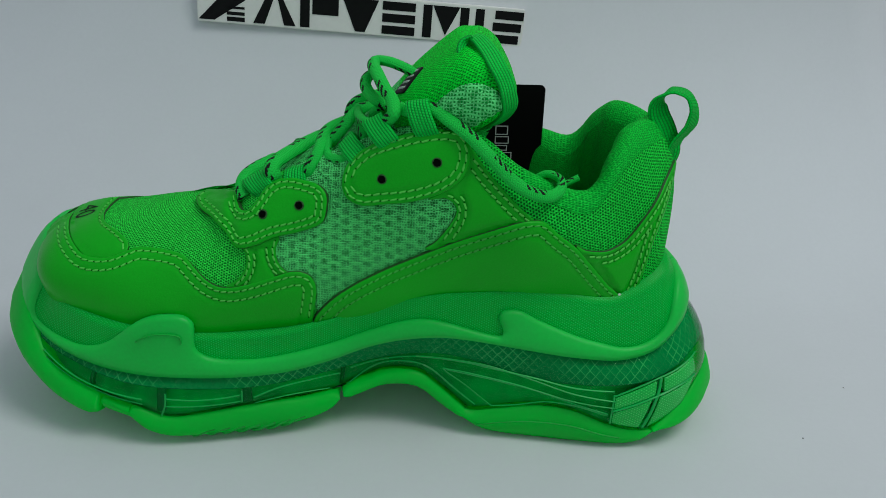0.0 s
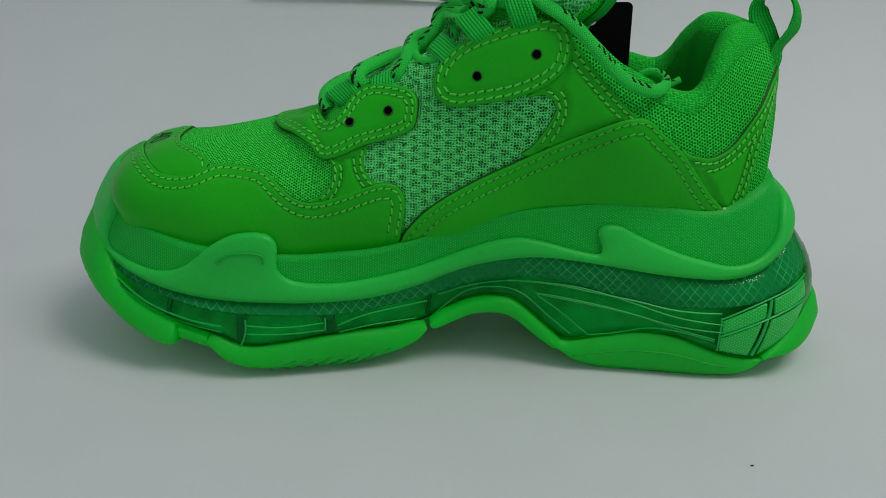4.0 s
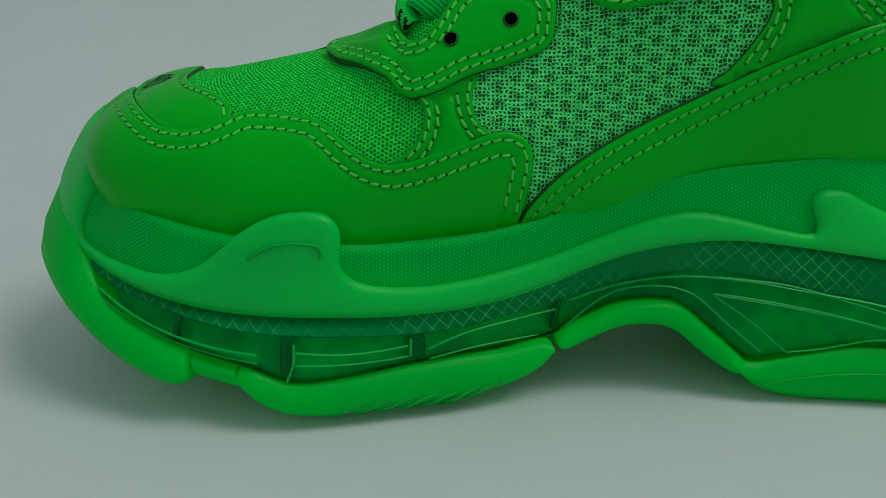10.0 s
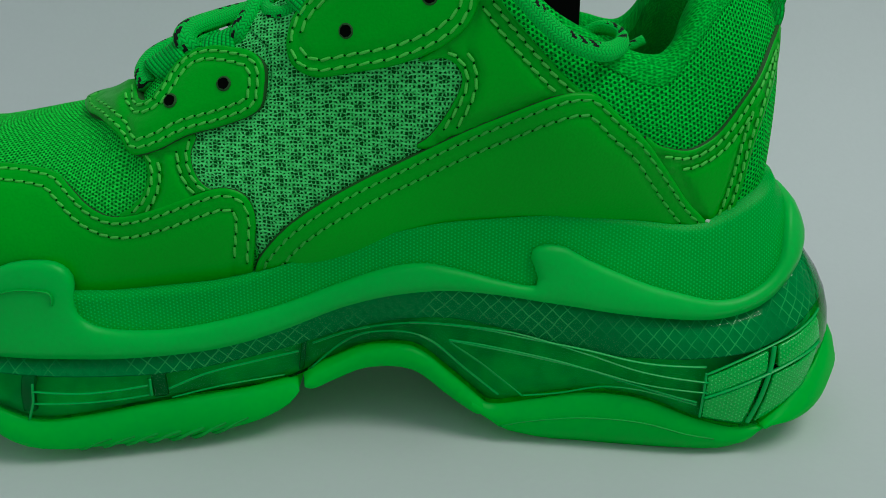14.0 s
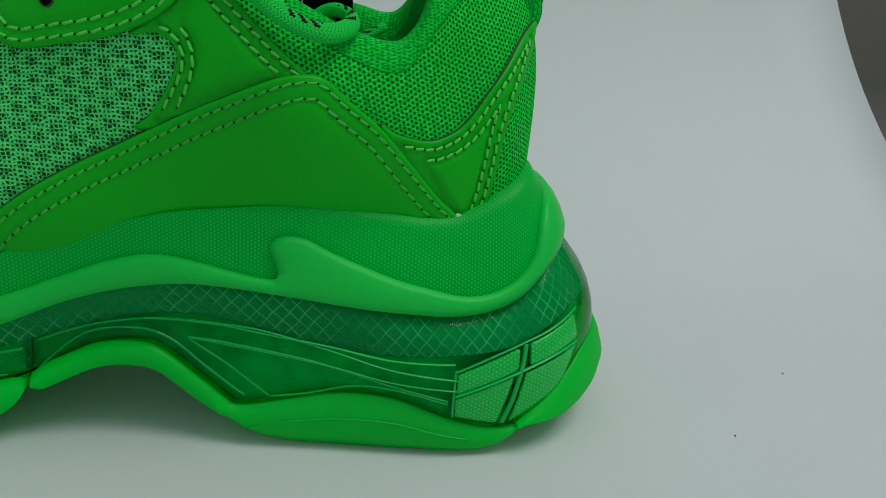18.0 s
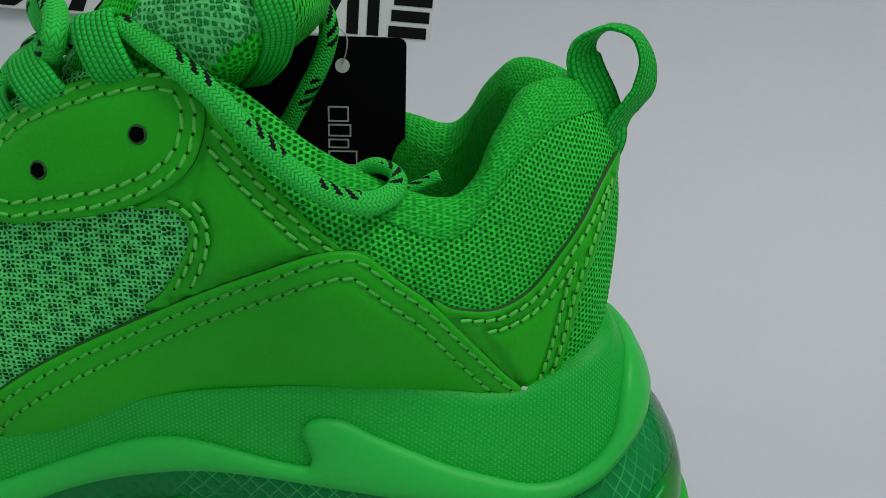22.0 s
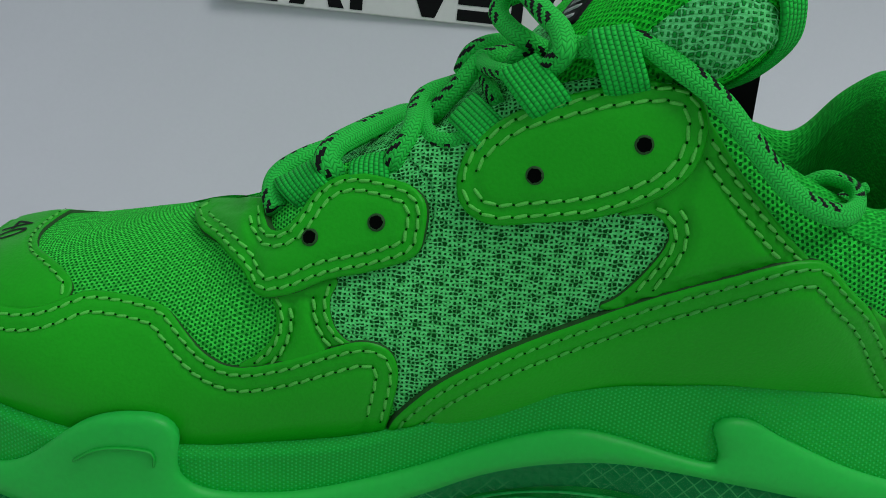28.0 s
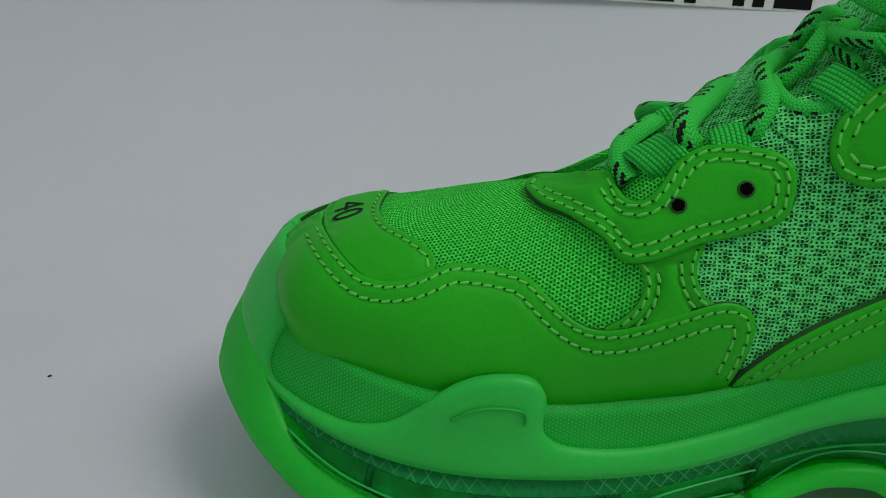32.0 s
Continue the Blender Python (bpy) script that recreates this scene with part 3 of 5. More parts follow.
def room():
    def wall(name, lo, hi):
        v = [(x, y, z) for x in (lo[0], hi[0]) for y in (lo[1], hi[1]) for z in (lo[2], hi[2])]
        f = [(0, 1, 3, 2), (4, 6, 7, 5), (0, 4, 5, 1), (2, 3, 7, 6), (0, 2, 6, 4), (1, 5, 7, 3)]
        return tagged(mesh_object(name, v, f, ROOM, flat=True), "plain grey-brown painted surface", "wall", kind="structure")
    wall("wall_north", (-2.0, 1.30, -0.1), (2.0, 1.36, 2.4))
    wall("floor", (-2.0, -2.0, -0.06), (2.0, 1.30, -0.004))


paper_sweep()
room()


def crumb(x, y, size, turn):
    rnd = random.Random(int(turn * 10))
    bm = bmesh.new()
    bmesh.ops.create_icosphere(bm, subdivisions=1, radius=size)
    for v in bm.verts:
        v.co *= rnd.uniform(0.7, 1.2)
        v.co.z = max(v.co.z * 0.6, -size * 0.4)
    me = bpy.data.meshes.new("crumb")
    low = min(v.co.z for v in bm.verts)
    for v in bm.verts:
        v.co.z -= low
    bm.to_mesh(me)
    bm.free()
    me.materials.append(CRUMB)
    ob = new("crumb", me)
    ob.matrix_world = pose(x, y, 0.0, 0, 0, turn) @ Matrix.Diagonal((1.6, 0.8, 1, 1))
    tagged(ob, "tiny dark crumb lying on white paper", "crumb", group="crumbs on the paper")


# ---- sole ----
def eased(keys):
    """A smooth curve through (s, value) keys."""
    d = smooth(keys, 10)
    d = d[np.argsort(d[:, 0], kind="stable")]
    return lambda s: float(np.interp(s, d[:, 0], d[:, 1]))


TOP = eased([(0.0000, 0.0725), (0.0200, 0.0712), (0.0330, 0.0690), (0.0395, 0.0650), (0.0425, 0.0595), (0.0470, 0.0568), (0.0547, 0.0556), (0.0666, 0.0536), (0.0748, 0.0518), (0.0827, 0.0505), (0.0888, 0.0498), (0.1030, 0.0484), (0.1189, 0.0477), (0.1265, 0.0474), (0.1406, 0.0484), (0.1550, 0.0500), (0.1698, 0.0537), (0.1842, 0.0583), (0.1984, 0.0626), (0.2116, 0.0657), (0.2250, 0.0675), (0.2386, 0.0688), (0.2523, 0.0682), (0.2668, 0.0667), (0.2760, 0.0654), (0.2855, 0.0658), (0.2930, 0.0683), (0.3009, 0.0716), (0.3101, 0.0744), (0.3250, 0.0765), (0.3562, 0.0770)])
LOW = eased([(0.0000, 0.0520), (0.0150, 0.0500), (0.0290, 0.0456), (0.0415, 0.0424), (0.0500, 0.0391), (0.0594, 0.0362), (0.0679, 0.0341), (0.0755, 0.0328), (0.0863, 0.0316), (0.0978, 0.0310), (0.1117, 0.0304), (0.1260, 0.0296), (0.1406, 0.0299), (0.1555, 0.0314), (0.1706, 0.0354), (0.1854, 0.0412), (0.2000, 0.0453), (0.2144, 0.0473), (0.2286, 0.0467), (0.2461, 0.0444), (0.2608, 0.0422), (0.2757, 0.0408), (0.2865, 0.0403), (0.2962, 0.0415), (0.3051, 0.0445), (0.3132, 0.0497), (0.3230, 0.0540), (0.3330, 0.0560), (0.3562, 0.0565)])
AIR_LOW = eased([(0.0000, 0.0380), (0.0300, 0.0360), (0.0500, 0.0300), (0.0620, 0.0255), (0.0771, 0.0217), (0.0926, 0.0182), (0.1042, 0.0138), (0.1182, 0.0142), (0.1330, 0.0158), (0.1482, 0.0166), (0.1640, 0.0166), (0.1750, 0.0194), (0.1878, 0.0253), (0.2042, 0.0282), (0.2196, 0.0176), (0.2287, 0.0115), (0.2396, 0.0142), (0.2550, 0.0177), (0.2705, 0.0172), (0.2858, 0.0119), (0.2984, 0.0091), (0.3150, 0.0110), (0.3350, 0.0160), (0.3562, 0.0180)])
IN_TOP = eased([(0, 0.0187), (0.03, 0.0155), (0.045, 0.0100), (0.06, 0.0070), (0.1, 0.0052), (0.13, 0.0030), (0.15, 0.0002), (0.17, -0.0010), (0.2, -0.0018), (0.24, 0.0008), (0.275, 0.0095), (0.3, 0.0140), (0.32, 0.0200), (0.34, 0.0250), (0.36, 0.0265)])
IN_MID = eased([(0, 0.0070), (0.03, 0.0045), (0.06, 0.0036), (0.1, 0.0034), (0.15, 0.0005), (0.2, -0.0020), (0.235, -0.0010), (0.275, 0.0030), (0.3, 0.0060), (0.32, 0.0095), (0.34, 0.0135), (0.36, 0.0150)])
IN_AIR = eased([(0, .003), (.06, .0010), (.1, .0003), (.14, .0010), (.18, .0030), (.21, .0010), (.25, .0004), (.28, -.0008), (.30, -.0012), (.32, .0002), (.36, .0015)])


def wall_inset(s, z):
    """How far the midsole's wall stands in from the sole's outline."""
    lo, hi = LOW(s), TOP(s)
    f = min(1.2, max(0.0, (z - lo) / max(hi - lo, 1e-4)))
    return IN_MID(s) + (IN_TOP(s) - IN_MID(s)) * f ** 1.6 + 0.0016 * math.sin(min(1, f) * math.pi) * 0.6


def on_midsole(s, z):
    """Point and normal on the near wall of the midsole."""
    s = min(max(s, 0.0), LENGTH)
    p, n = foot(s)
    q = p - n * wall_inset(s, z)
    e = 0.001
    slope = (wall_inset(s, z + e) - wall_inset(s, z - e)) / (2 * e)
    return Vector((q[0], q[1], z)), Vector((n[0], n[1], slope)).normalized()


def on_air(s, z):
    p, n = foot(min(max(s, 0.0), LENGTH))
    lo, hi = AIR_LOW(s), LOW(s)
    f = min(1.0, max(0.0, (z - lo) / max(hi - lo, 1e-4)))
    i = IN_AIR(s) + (IN_MID(s) + 0.001 - IN_AIR(s)) * f ** 3 - 0.0012 * math.sin(f * math.pi)
    q = p - n * i
    return Vector((q[0], q[1], z)), Vector((n[0], n[1], 0.15)).normalized()


def on_core(s, z):
    """The dark body inside the clear cushion."""
    p, n = on_air(s, z)
    f = min(1.0, max(0.0, (z - AIR_LOW(s)) / max(LOW(s) - AIR_LOW(s), 1e-4)))
    return p - Vector((n.x, n.y, 0)) * (0.0016 + 0.0034 * 4 * f * (1 - f)), n


def on_net(s, z):
    p, n = on_air(s, z)
    return p - Vector((n.x, n.y, 0)) * 0.0012, n


def ring_body(name, low, high, place, mat, parent, label, levels=9, count=150):
    """A closed layer of the sole: its wall all round, with flat caps tucked in above and below."""
    ss = np.linspace(0, LENGTH, count)
    rows, uvs = [], []
    hs = np.linspace(0, 1, levels)
    for side in (0, 1):
        order = ss if side == 0 else ss[::-1][1:-1]
        for s in order:
            col, uv = [], []
            for h in hs:
                z = low(s) + (high(s) - low(s)) * h
                p, _ = place(s, z)
                if side:
                    p = Vector((p.x, 2 * YC - p.y, p.z))
                col.append(p)
                uv.append((s, z))
            mid = Vector((p.x + (-0.02 - p.x) * 0.12, YC, 0))
            first = col[0].lerp(Vector((mid.x, YC, col[0].z)), 0.35)
            last = col[-1].lerp(Vector((mid.x, YC, col[-1].z)), 0.35)
            rows.append([Vector((mid.x, YC, low(s))), first, *col, last, Vector((mid.x, YC, high(s)))])
            low_uv, high_uv = (uv[0][0], uv[0][1] - .012), (uv[-1][0], uv[-1][1] + .012)
            uvs.append([(uv[0][0], uv[0][1] - .03), low_uv, *uv, high_uv, (uv[-1][0], uv[-1][1] + .03)])
    m = levels + 4
    verts = [v for r in rows for v in r]
    faces = grid_faces(len(rows), m, wrap_rows=True)
    return mesh_object(name, verts, faces, mat, parent, label, [u for r in uvs for u in r])


def pod(name, s0, s1, high, low, parent, label, bulge=0.0020, count=26, tuck=0.007, out=0.0, lean=0.0, lean_from=0.036, under=False):
    """One rubber lug of the outsole, across the whole width of the shoe between two lengths."""
    rows = []
    ss = s0 + (s1 - s0) * (0.5 - 0.5 * np.cos(np.linspace(0, math.pi, count)))
    for s in ss:
        p, n = foot(min(max(s, 0.0), LENGTH))
        zt, zb = high(s), low(s)
        h = max(zt - zb, 0.0005)
        f = (s - s0) / (s1 - s0)
        near = []
        foot_edge = ((bulge * 0.6, zt - h * 0.62), (-0.0010, zt - h * 0.74), (-0.0044, zt - h * 0.84), (-0.0110, zb)) if under else ((bulge * 0.75, zt - h * 0.68), (-0.0002, zt - h * 0.86), (-0.0026, zb + h * 0.02), (-tuck, zb))
        for o, z in ((-tuck, zt - h * 0.12), (-0.0022, zt + 0.0004), (0.0002, zt - h * 0.04), (0.0013, zt - h * 0.22), (bulge, zt - h * 0.45), *foot_edge):
            q = p + n * (o + out - lean * max(0.0, z - lean_from))
            near.append(Vector((q[0], min(q[1], YC), z)))
        far = [Vector((v.x, 2 * YC - v.y, v.z)) for v in reversed(near)]
        rows.append(near + far)
    m = len(rows[0])
    verts = [v for r in rows for v in r]
    faces = grid_faces(len(rows), m, wrap_cols=True)
    faces += [tuple(range(m)), tuple((len(rows) - 1) * m + k for k in range(m))]
    return mesh_object(name, verts, faces, OUTSOLE, parent, label)


shoe = empty("sneaker", (0, 0, 0))
tagged(shoe, "bright green chunky sneaker with layered translucent sole, on white paper", "shoe")

ring_body("midsole", LOW, TOP, on_midsole, MIDSOLE, shoe, "green rubber midsole with fine raised dots")
ring_body("cushion_core", AIR_LOW, LOW, on_core, AIR, shoe, "dark green body inside the clear cushion", levels=9)
ring_body("air_unit", AIR_LOW, LOW, on_air, CLEAR, shoe, "clear tinted green plastic cushion", levels=9)

# smooth raised band with a toe lug and a heel fin, in lengths along the sole and heights
band_top = [(0.0000, 0.0730), (0.0200, 0.0717), (0.0330, 0.0693), (0.0395, 0.0655), (0.0422, 0.0600), (0.0400, 0.0545), (0.0385, 0.0490), (0.0407, 0.0445), (0.0497, 0.0419), (0.0594, 0.0402), (0.0677, 0.0393), (0.0755, 0.0405), (0.0817, 0.0435), (0.0878, 0.0483), (0.0938, 0.0527), (0.1013, 0.0560), (0.1096, 0.0569), (0.1151, 0.0556), (0.1176, 0.0519), (0.1171, 0.0463), (0.1179, 0.0419), (0.1219, 0.0387), (0.1292, 0.0371), (0.1406, 0.0369), (0.1552, 0.0389), (0.1704, 0.0425), (0.1849, 0.0480), (0.1964, 0.0523), (0.2062, 0.0545), (0.2155, 0.0537), (0.2290, 0.0507), (0.2371, 0.0494), (0.2391, 0.0508), (0.2378, 0.0551), (0.2366, 0.0581), (0.2388, 0.0607), (0.2451, 0.0605), (0.2531, 0.0563), (0.2678, 0.0503), (0.2799, 0.0471), (0.2879, 0.0455), (0.2962, 0.0461), (0.3051, 0.0498), (0.3112, 0.0552), (0.3150, 0.0610), (0.3200, 0.0655), (0.3300, 0.0690), (0.3562, 0.0700)]
line = smooth(band_top, 6)
under = np.array([(s, LOW(s) + 0.0003) for s in np.linspace(LENGTH, 0, 120)])
toe_band = np.vstack([line, under])
band = relief("bumper_band", toe_band, on_midsole, BUMPER, shoe, 0.0022, 0.0018, 0.0020, "smooth raised green rubber band with lug and fin", puff=0.0006)
mirrored(band)
tick = smooth([(.0947, .0462), (.0987, .0487), (.1047, .0498), (.1107, .0494), (.1125, .0482), (.1123, .0462)], 6)
groove = [on_midsole(a, b) for a, b in tick]
tube("lug_groove_shade", [p + n * 0.0031 for p, n in groove], 0.0010, 0.0006, DEEP, band, "thin dark tube painting a curved groove's shade")

# net strip, ridges and ticks of the clear cushion
NET_LOW = eased([(.030, .0455), (.0505, .0363), (.0679, .0315), (.0835, .0283), (.1005, .0263), (.1174, .0250), (.1348, .0242), (.1535, .0254), (.1729, .0286), (.1900, .0336), (.2040, .0372), (.2166, .0380), (.2280, .0363), (.2461, .0322), (.2611, .0299), (.2762, .0298), (.2867, .0301), (.2991, .0314), (.3096, .0347), (.3197, .0388), (.33, .041), (.36, .042)])
strip = np.vstack([[(s, LOW(s) + 0.0006) for s in np.linspace(.036, LENGTH - 0.0005, 110)], [(s, NET_LOW(s)) for s in np.linspace(LENGTH - 0.0005, .036, 110)]])
net = relief("net_strip", strip, on_net, NET, shoe, 0.0004, 0.0004, 0.0020, "diamond net under clear green plastic")
mirrored(net)


def ridge(name, keys, thick, lift=0.0004, mat=None, label=""):
    c = smooth(keys, 8)
    path = []
    for a, b in c:
        p, n = on_air(a, b)
        path.append(p + n * lift)
    ob = tube(name, path, thick * 0.70, thick * 0.55, mat or AIR_LIGHT, shoe, label, 6)
    mirrored(ob)
    return ob


ridge("cushion_ridge", [(.052, .0345), (.068, .0275), (.082, .0240), (.0960, .0222)], .0010)
ridge("cushion_ridge", [(.052, .0325), (.068, .0255), (.082, .0220), (.0960, .0198)], .0008)
ridge("cushion_ridge", [(.1050, .0226), (.1166, .0213), (.1260, .0213), (.1335, .0219)], .0010)
ridge("cushion_ridge", [(.1050, .0192), (.1163, .0185), (.1260, .0184), (.1335, .0188)], .0009)
ridge("cushion_ridge", [(.1050, .0246), (.1048, .0196), (.1028, .0140)], .0010)
ridge("cushion_ridge", [(.1342, .0237), (.1342, .0186)], .0010)
ridge("cushion_ridge", [(.1387, .0202), (.1486, .0236), (.1637, .0258), (.1738, .0271)], .0011)
ridge("cushion_ridge", [(.1392, .0171), (.1528, .0190), (.1697, .0196)], .0008)
ridge("arch_edge", [(.1767, .0205), (.1885, .0308), (.2009, .0334), (.2104, .0312), (.2201, .0232), (.2301, .0152)], .0011)
ridge("cushion_ridge", [(.1777, .0294), (.1916, .0339), (.2071, .0366), (.2235, .0360), (.2354, .0342), (.2534, .0315), (.2686, .0290), (.2860, .0284)], .0011)
ridge("cushion_ridge", [(.2150, .0368), (.2339, .0352), (.2534, .0304), (.2687, .0263), (.2870, .0240)], .0010)
ridge("cushion_ridge", [(.2159, .0317), (.2354, .0290), (.2535, .0258), (.2689, .0225), (.2870, .0209)], .0009)
ridge("cushion_window", [(.2368, .0154), (.2262, .0242), (.2163, .0310), (.2180, .0316), (.2278, .0306), (.2475, .0272), (.2689, .0216), (.2846, .0178)], .0009)
ridge("cushion_window", [(.2368, .0154), (.2475, .0172), (.2597, .0205), (.2720, .0200), (.2846, .0170)], .0009)


def strut(s0, s1, lean):
    """A dark upright web inside the clear cushion."""
    low, high = AIR_LOW(s0) + .0012, NET_LOW(s0) + .0010
    ob = relief("cushion_strut", np.array([(s0, low), (s1, low), (s1 + lean, high), (s0 + lean, high)]), on_net, STRUT, shoe, 0.0003, 0.0003, 0.0010, "dark upright web in the cushion")
    mirrored(ob)


STRUT = plain("dark_strut_plastic", (0.0015, 0.16, 0.040), 0.25, 0.0002, 400.0, 0.25, Specular_IOR_Level=0.4)
for s0, s1, lean in ((.1012, .1046, .0006), (.1346, .1384, -.0004), (.1738, .1752, .0010), (.0735, .0750, .0008)):
    strut(s0, s1, lean)

# four cast facets with a scale texture at the heel of the cushion, parted by a moulded cross
AIR_SCALE = two_tone_rubber("scale_textured_plastic", (0.020, 0.52, 0.060), (0.07, 0.72, 0.13), 0.0012, Roughness=0.16, Specular_IOR_Level=0.4)


def heel_facets():
    cells = [[(.2868, .0257), (.3040, .0322), (.3034, .0264), (.2868, .0200)], [(.3072, .0332), (.3240, .0385), (.3250, .0318), (.3070, .0274)],
             [(.2866, .0186), (.3022, .0248), (.3008, .0196), (.2984, .0108), (.2868, .0130)], [(.3058, .0254), (.3240, .0298), (.3180, .0190), (.3022, .0110)]]
    for c in cells:
        ob = relief("heel_facet", np.array(c), on_air, AIR_SCALE, shoe, 0.0005, 0.0005, 0.0010, "embossed clear green plastic facet")
        mirrored(ob)
    ridge("facet_bar", [(.2862, .0192), (.2950, .0226), (.3044, .0260), (.3140, .0288), (.3250, .0308)], .0017, .0003)
    ridge("facet_bar", [(.3058, .0332), (.3050, .0290), (.3040, .0250), (.3020, .0170), (.3000, .0108)], .0019, .0003)
    ridge("facet_bar", [(.2860, .0262), (.2950, .0298), (.3056, .0336), (.3150, .0366), (.3260, .0400)], .0012, .0003)
    ridge("facet_bar", [(.2862, .0268), (.2861, .0200), (.2862, .0128)], .0011, .0003)


heel_facets()

# outsole lugs
pod("toe_lug", 0.0, .0778, eased([(0, .060), (.015, .0585), (.030, .0525), (.0409, .0437), (.0492, .0361), (.0579, .0284), (.0693, .0239), (.0778, .0212)]),
    eased([(0, .0250), (.018, .0255), (.030, .0240), (.0380, .0220), (.0477, .0185), (.0605, .0132), (.0719, .0100), (.0778, .0130)]), shoe, "bright green translucent toe bumper of the outsole", bulge=0.0026, out=0.0012, lean=0.36)
pod("small_lug", .0790, .0903, eased([(.0790, .0200), (.0903, .0172)]), eased([(.0790, .0145), (.0903, .0120)]), shoe, "small green outsole lug", 0.0008, 10)
pod("forefoot_lug", .0905, .1735, eased([(.0905, .0165), (.0930, .0178), (.1040, .0132), (.1160, .0136), (.1305, .0150), (.1452, .0162), (.1602, .0165), (.1705, .0180), (.1735, .0170)]),
    eased([(.0905, .0130), (.0930, .0080), (.0972, .0035), (.1045, .0010), (.1145, .0), (.1450, .0), (.1585, .0018), (.1665, .0050), (.1710, .0090), (.1735, .0150)]), shoe, "bright green translucent forefoot lug with chevron cuts", under=True)
pod("arch_bridge", .1750, .2260, eased([(.1750, .0185), (.1778, .0210), (.1838, .0240), (.1917, .0275), (.2011, .0288), (.2074, .0278), (.2155, .0215), (.2238, .0145), (.2260, .0125)]),
    eased([(.1750, .0160), (.1775, .0145), (.1838, .0172), (.1917, .0205), (.2011, .0212), (.2076, .0192), (.2158, .0125), (.2241, .0072), (.2260, .0090)]), shoe, "bright green arch rib of the outsole", 0.0014)
pod("heel_lug", .2225, .3052, eased([(.2225, .0140), (.2287, .0118), (.2396, .0144), (.2550, .0178), (.2705, .0173), (.2858, .0120), (.2984, .0093), (.3035, .0090), (.3052, .0090)]),
    eased([(.2225, .0100), (.2270, .0065), (.2325, .0024), (.2410, .0005), (.2490, .0), (.2900, .0), (.2970, .0008), (.3010, .0026), (.3035, .0055), (.3052, .0080)]), shoe, "bright green translucent heel lug")
pod("heel_back_lug", .3045, LENGTH, eased([(.3045, .0098), (.3065, .0115), (.314, .0165), (.3235, .0240), (.3320, .0285), (.342, .0300), (LENGTH, .0305)]),
    eased([(.3045, .0088), (.3065, .0090), (.3151, .0070), (.325, .0062), (.340, .0080), (LENGTH, .0090)]), shoe, "bright green translucent heel bumper of the outsole", 0.0026, out=0.0012, lean=0.25, lean_from=0.024)


def chevrons():
    for k in range(7):
        s = .1130 + k * .0060
        path = []
        # a dark tube laid on the lug paints the engraved chevron's shade
        for a, b in smooth([(s, .0024), (s + .0026, .0046), (s + .0066, .0068), (s + .0098, .0078)], 5):
            p, n = foot(a)
            q = p + n * (float(np.interp(b, (.0022, .0035, .0051, .0075), (-.0042, -.0009, .0012, .0019))) - .0005)
            path.append((q[0], q[1], b + float(np.interp(a, (.1450, .1585, .1665, .1710), (0, .0018, .0046, .0080)))))
        tube("chevron_shade", path, .0009, .0017, DEEP, shoe, "", 8, up=(0.3, 0, 1))


chevrons()
cut = []
for a, b in smooth([(.2310, .0060), (.2396, .0085), (.2550, .0108), (.2705, .0105), (.2830, .0075), (.2910, .0060)], 6):
    p, n = foot(a)
    cut.append((p[0] + n[0] * .0019, p[1] + n[1] * .0019, b))
tube("lug_cut_shade", cut, .0006, .0005, DEEP, shoe, "thin dark tube painting the shaded line in the heel lug", 6)

# ---- upper ----
GRID = shell_grid()
ROWS_UP = 26


def ease_collar(grid):
    """The collar's rim runs on in one soft curve: rows near the rim are evened out along the shoe."""
    ends = np.concatenate([np.repeat(grid[:1], 8, 0), grid, np.repeat(grid[-1:], 8, 0)])
    even = sum(ends[8 + k:8 + k + len(grid)] * math.exp(-(k / 4.0) ** 2 / 2) for k in range(-8, 9)) / sum(math.exp(-(k / 4.0) ** 2 / 2) for k in range(-8, 9))
    along = np.interp(np.arange(len(grid)), (PER * 9.2, PER * 10.2, PER * 13.2, PER * 14), (0, 1, 1, 0))
    up = np.interp(np.arange(grid.shape[1]), (ROWS_UP - 9, ROWS_UP - 3), (0, 1))
    f = (along[:, None] * up[None, :])[..., None]
    return grid * (1 - f) + even * f


GRID = ease_collar(GRID)


def far_side(pts):
    """The points on the far side of the upper: lowered over the toe and throat, raised a little at the collar, to fit
    the camera's view.
    """
    q = np.array(pts, float)
    q[:, 1] = 2 * YC - q[:, 1]
    away = q[:, 1] - YC
    drop = np.interp(q[:, 0], (-.170, -.150, -.020, .010), (.3, 1, 1, 0)) * np.interp(q[:, 2], (.058, .085), (0, 1)) * np.interp(away, (0, .028), (0, 1))
    lift = np.interp(q[:, 0], (.030, .050), (0, 1)) * np.interp(q[:, 2], (.090, .110), (0, 1)) * np.interp(away, (0, .020), (0, 1))
    q[:, 2] += 0.0030 * lift - 0.0095 * drop * np.interp(q[:, 0], (-.110, -.082, -.050, -.020), (1, 1.30, 1.30, 1))
    return q


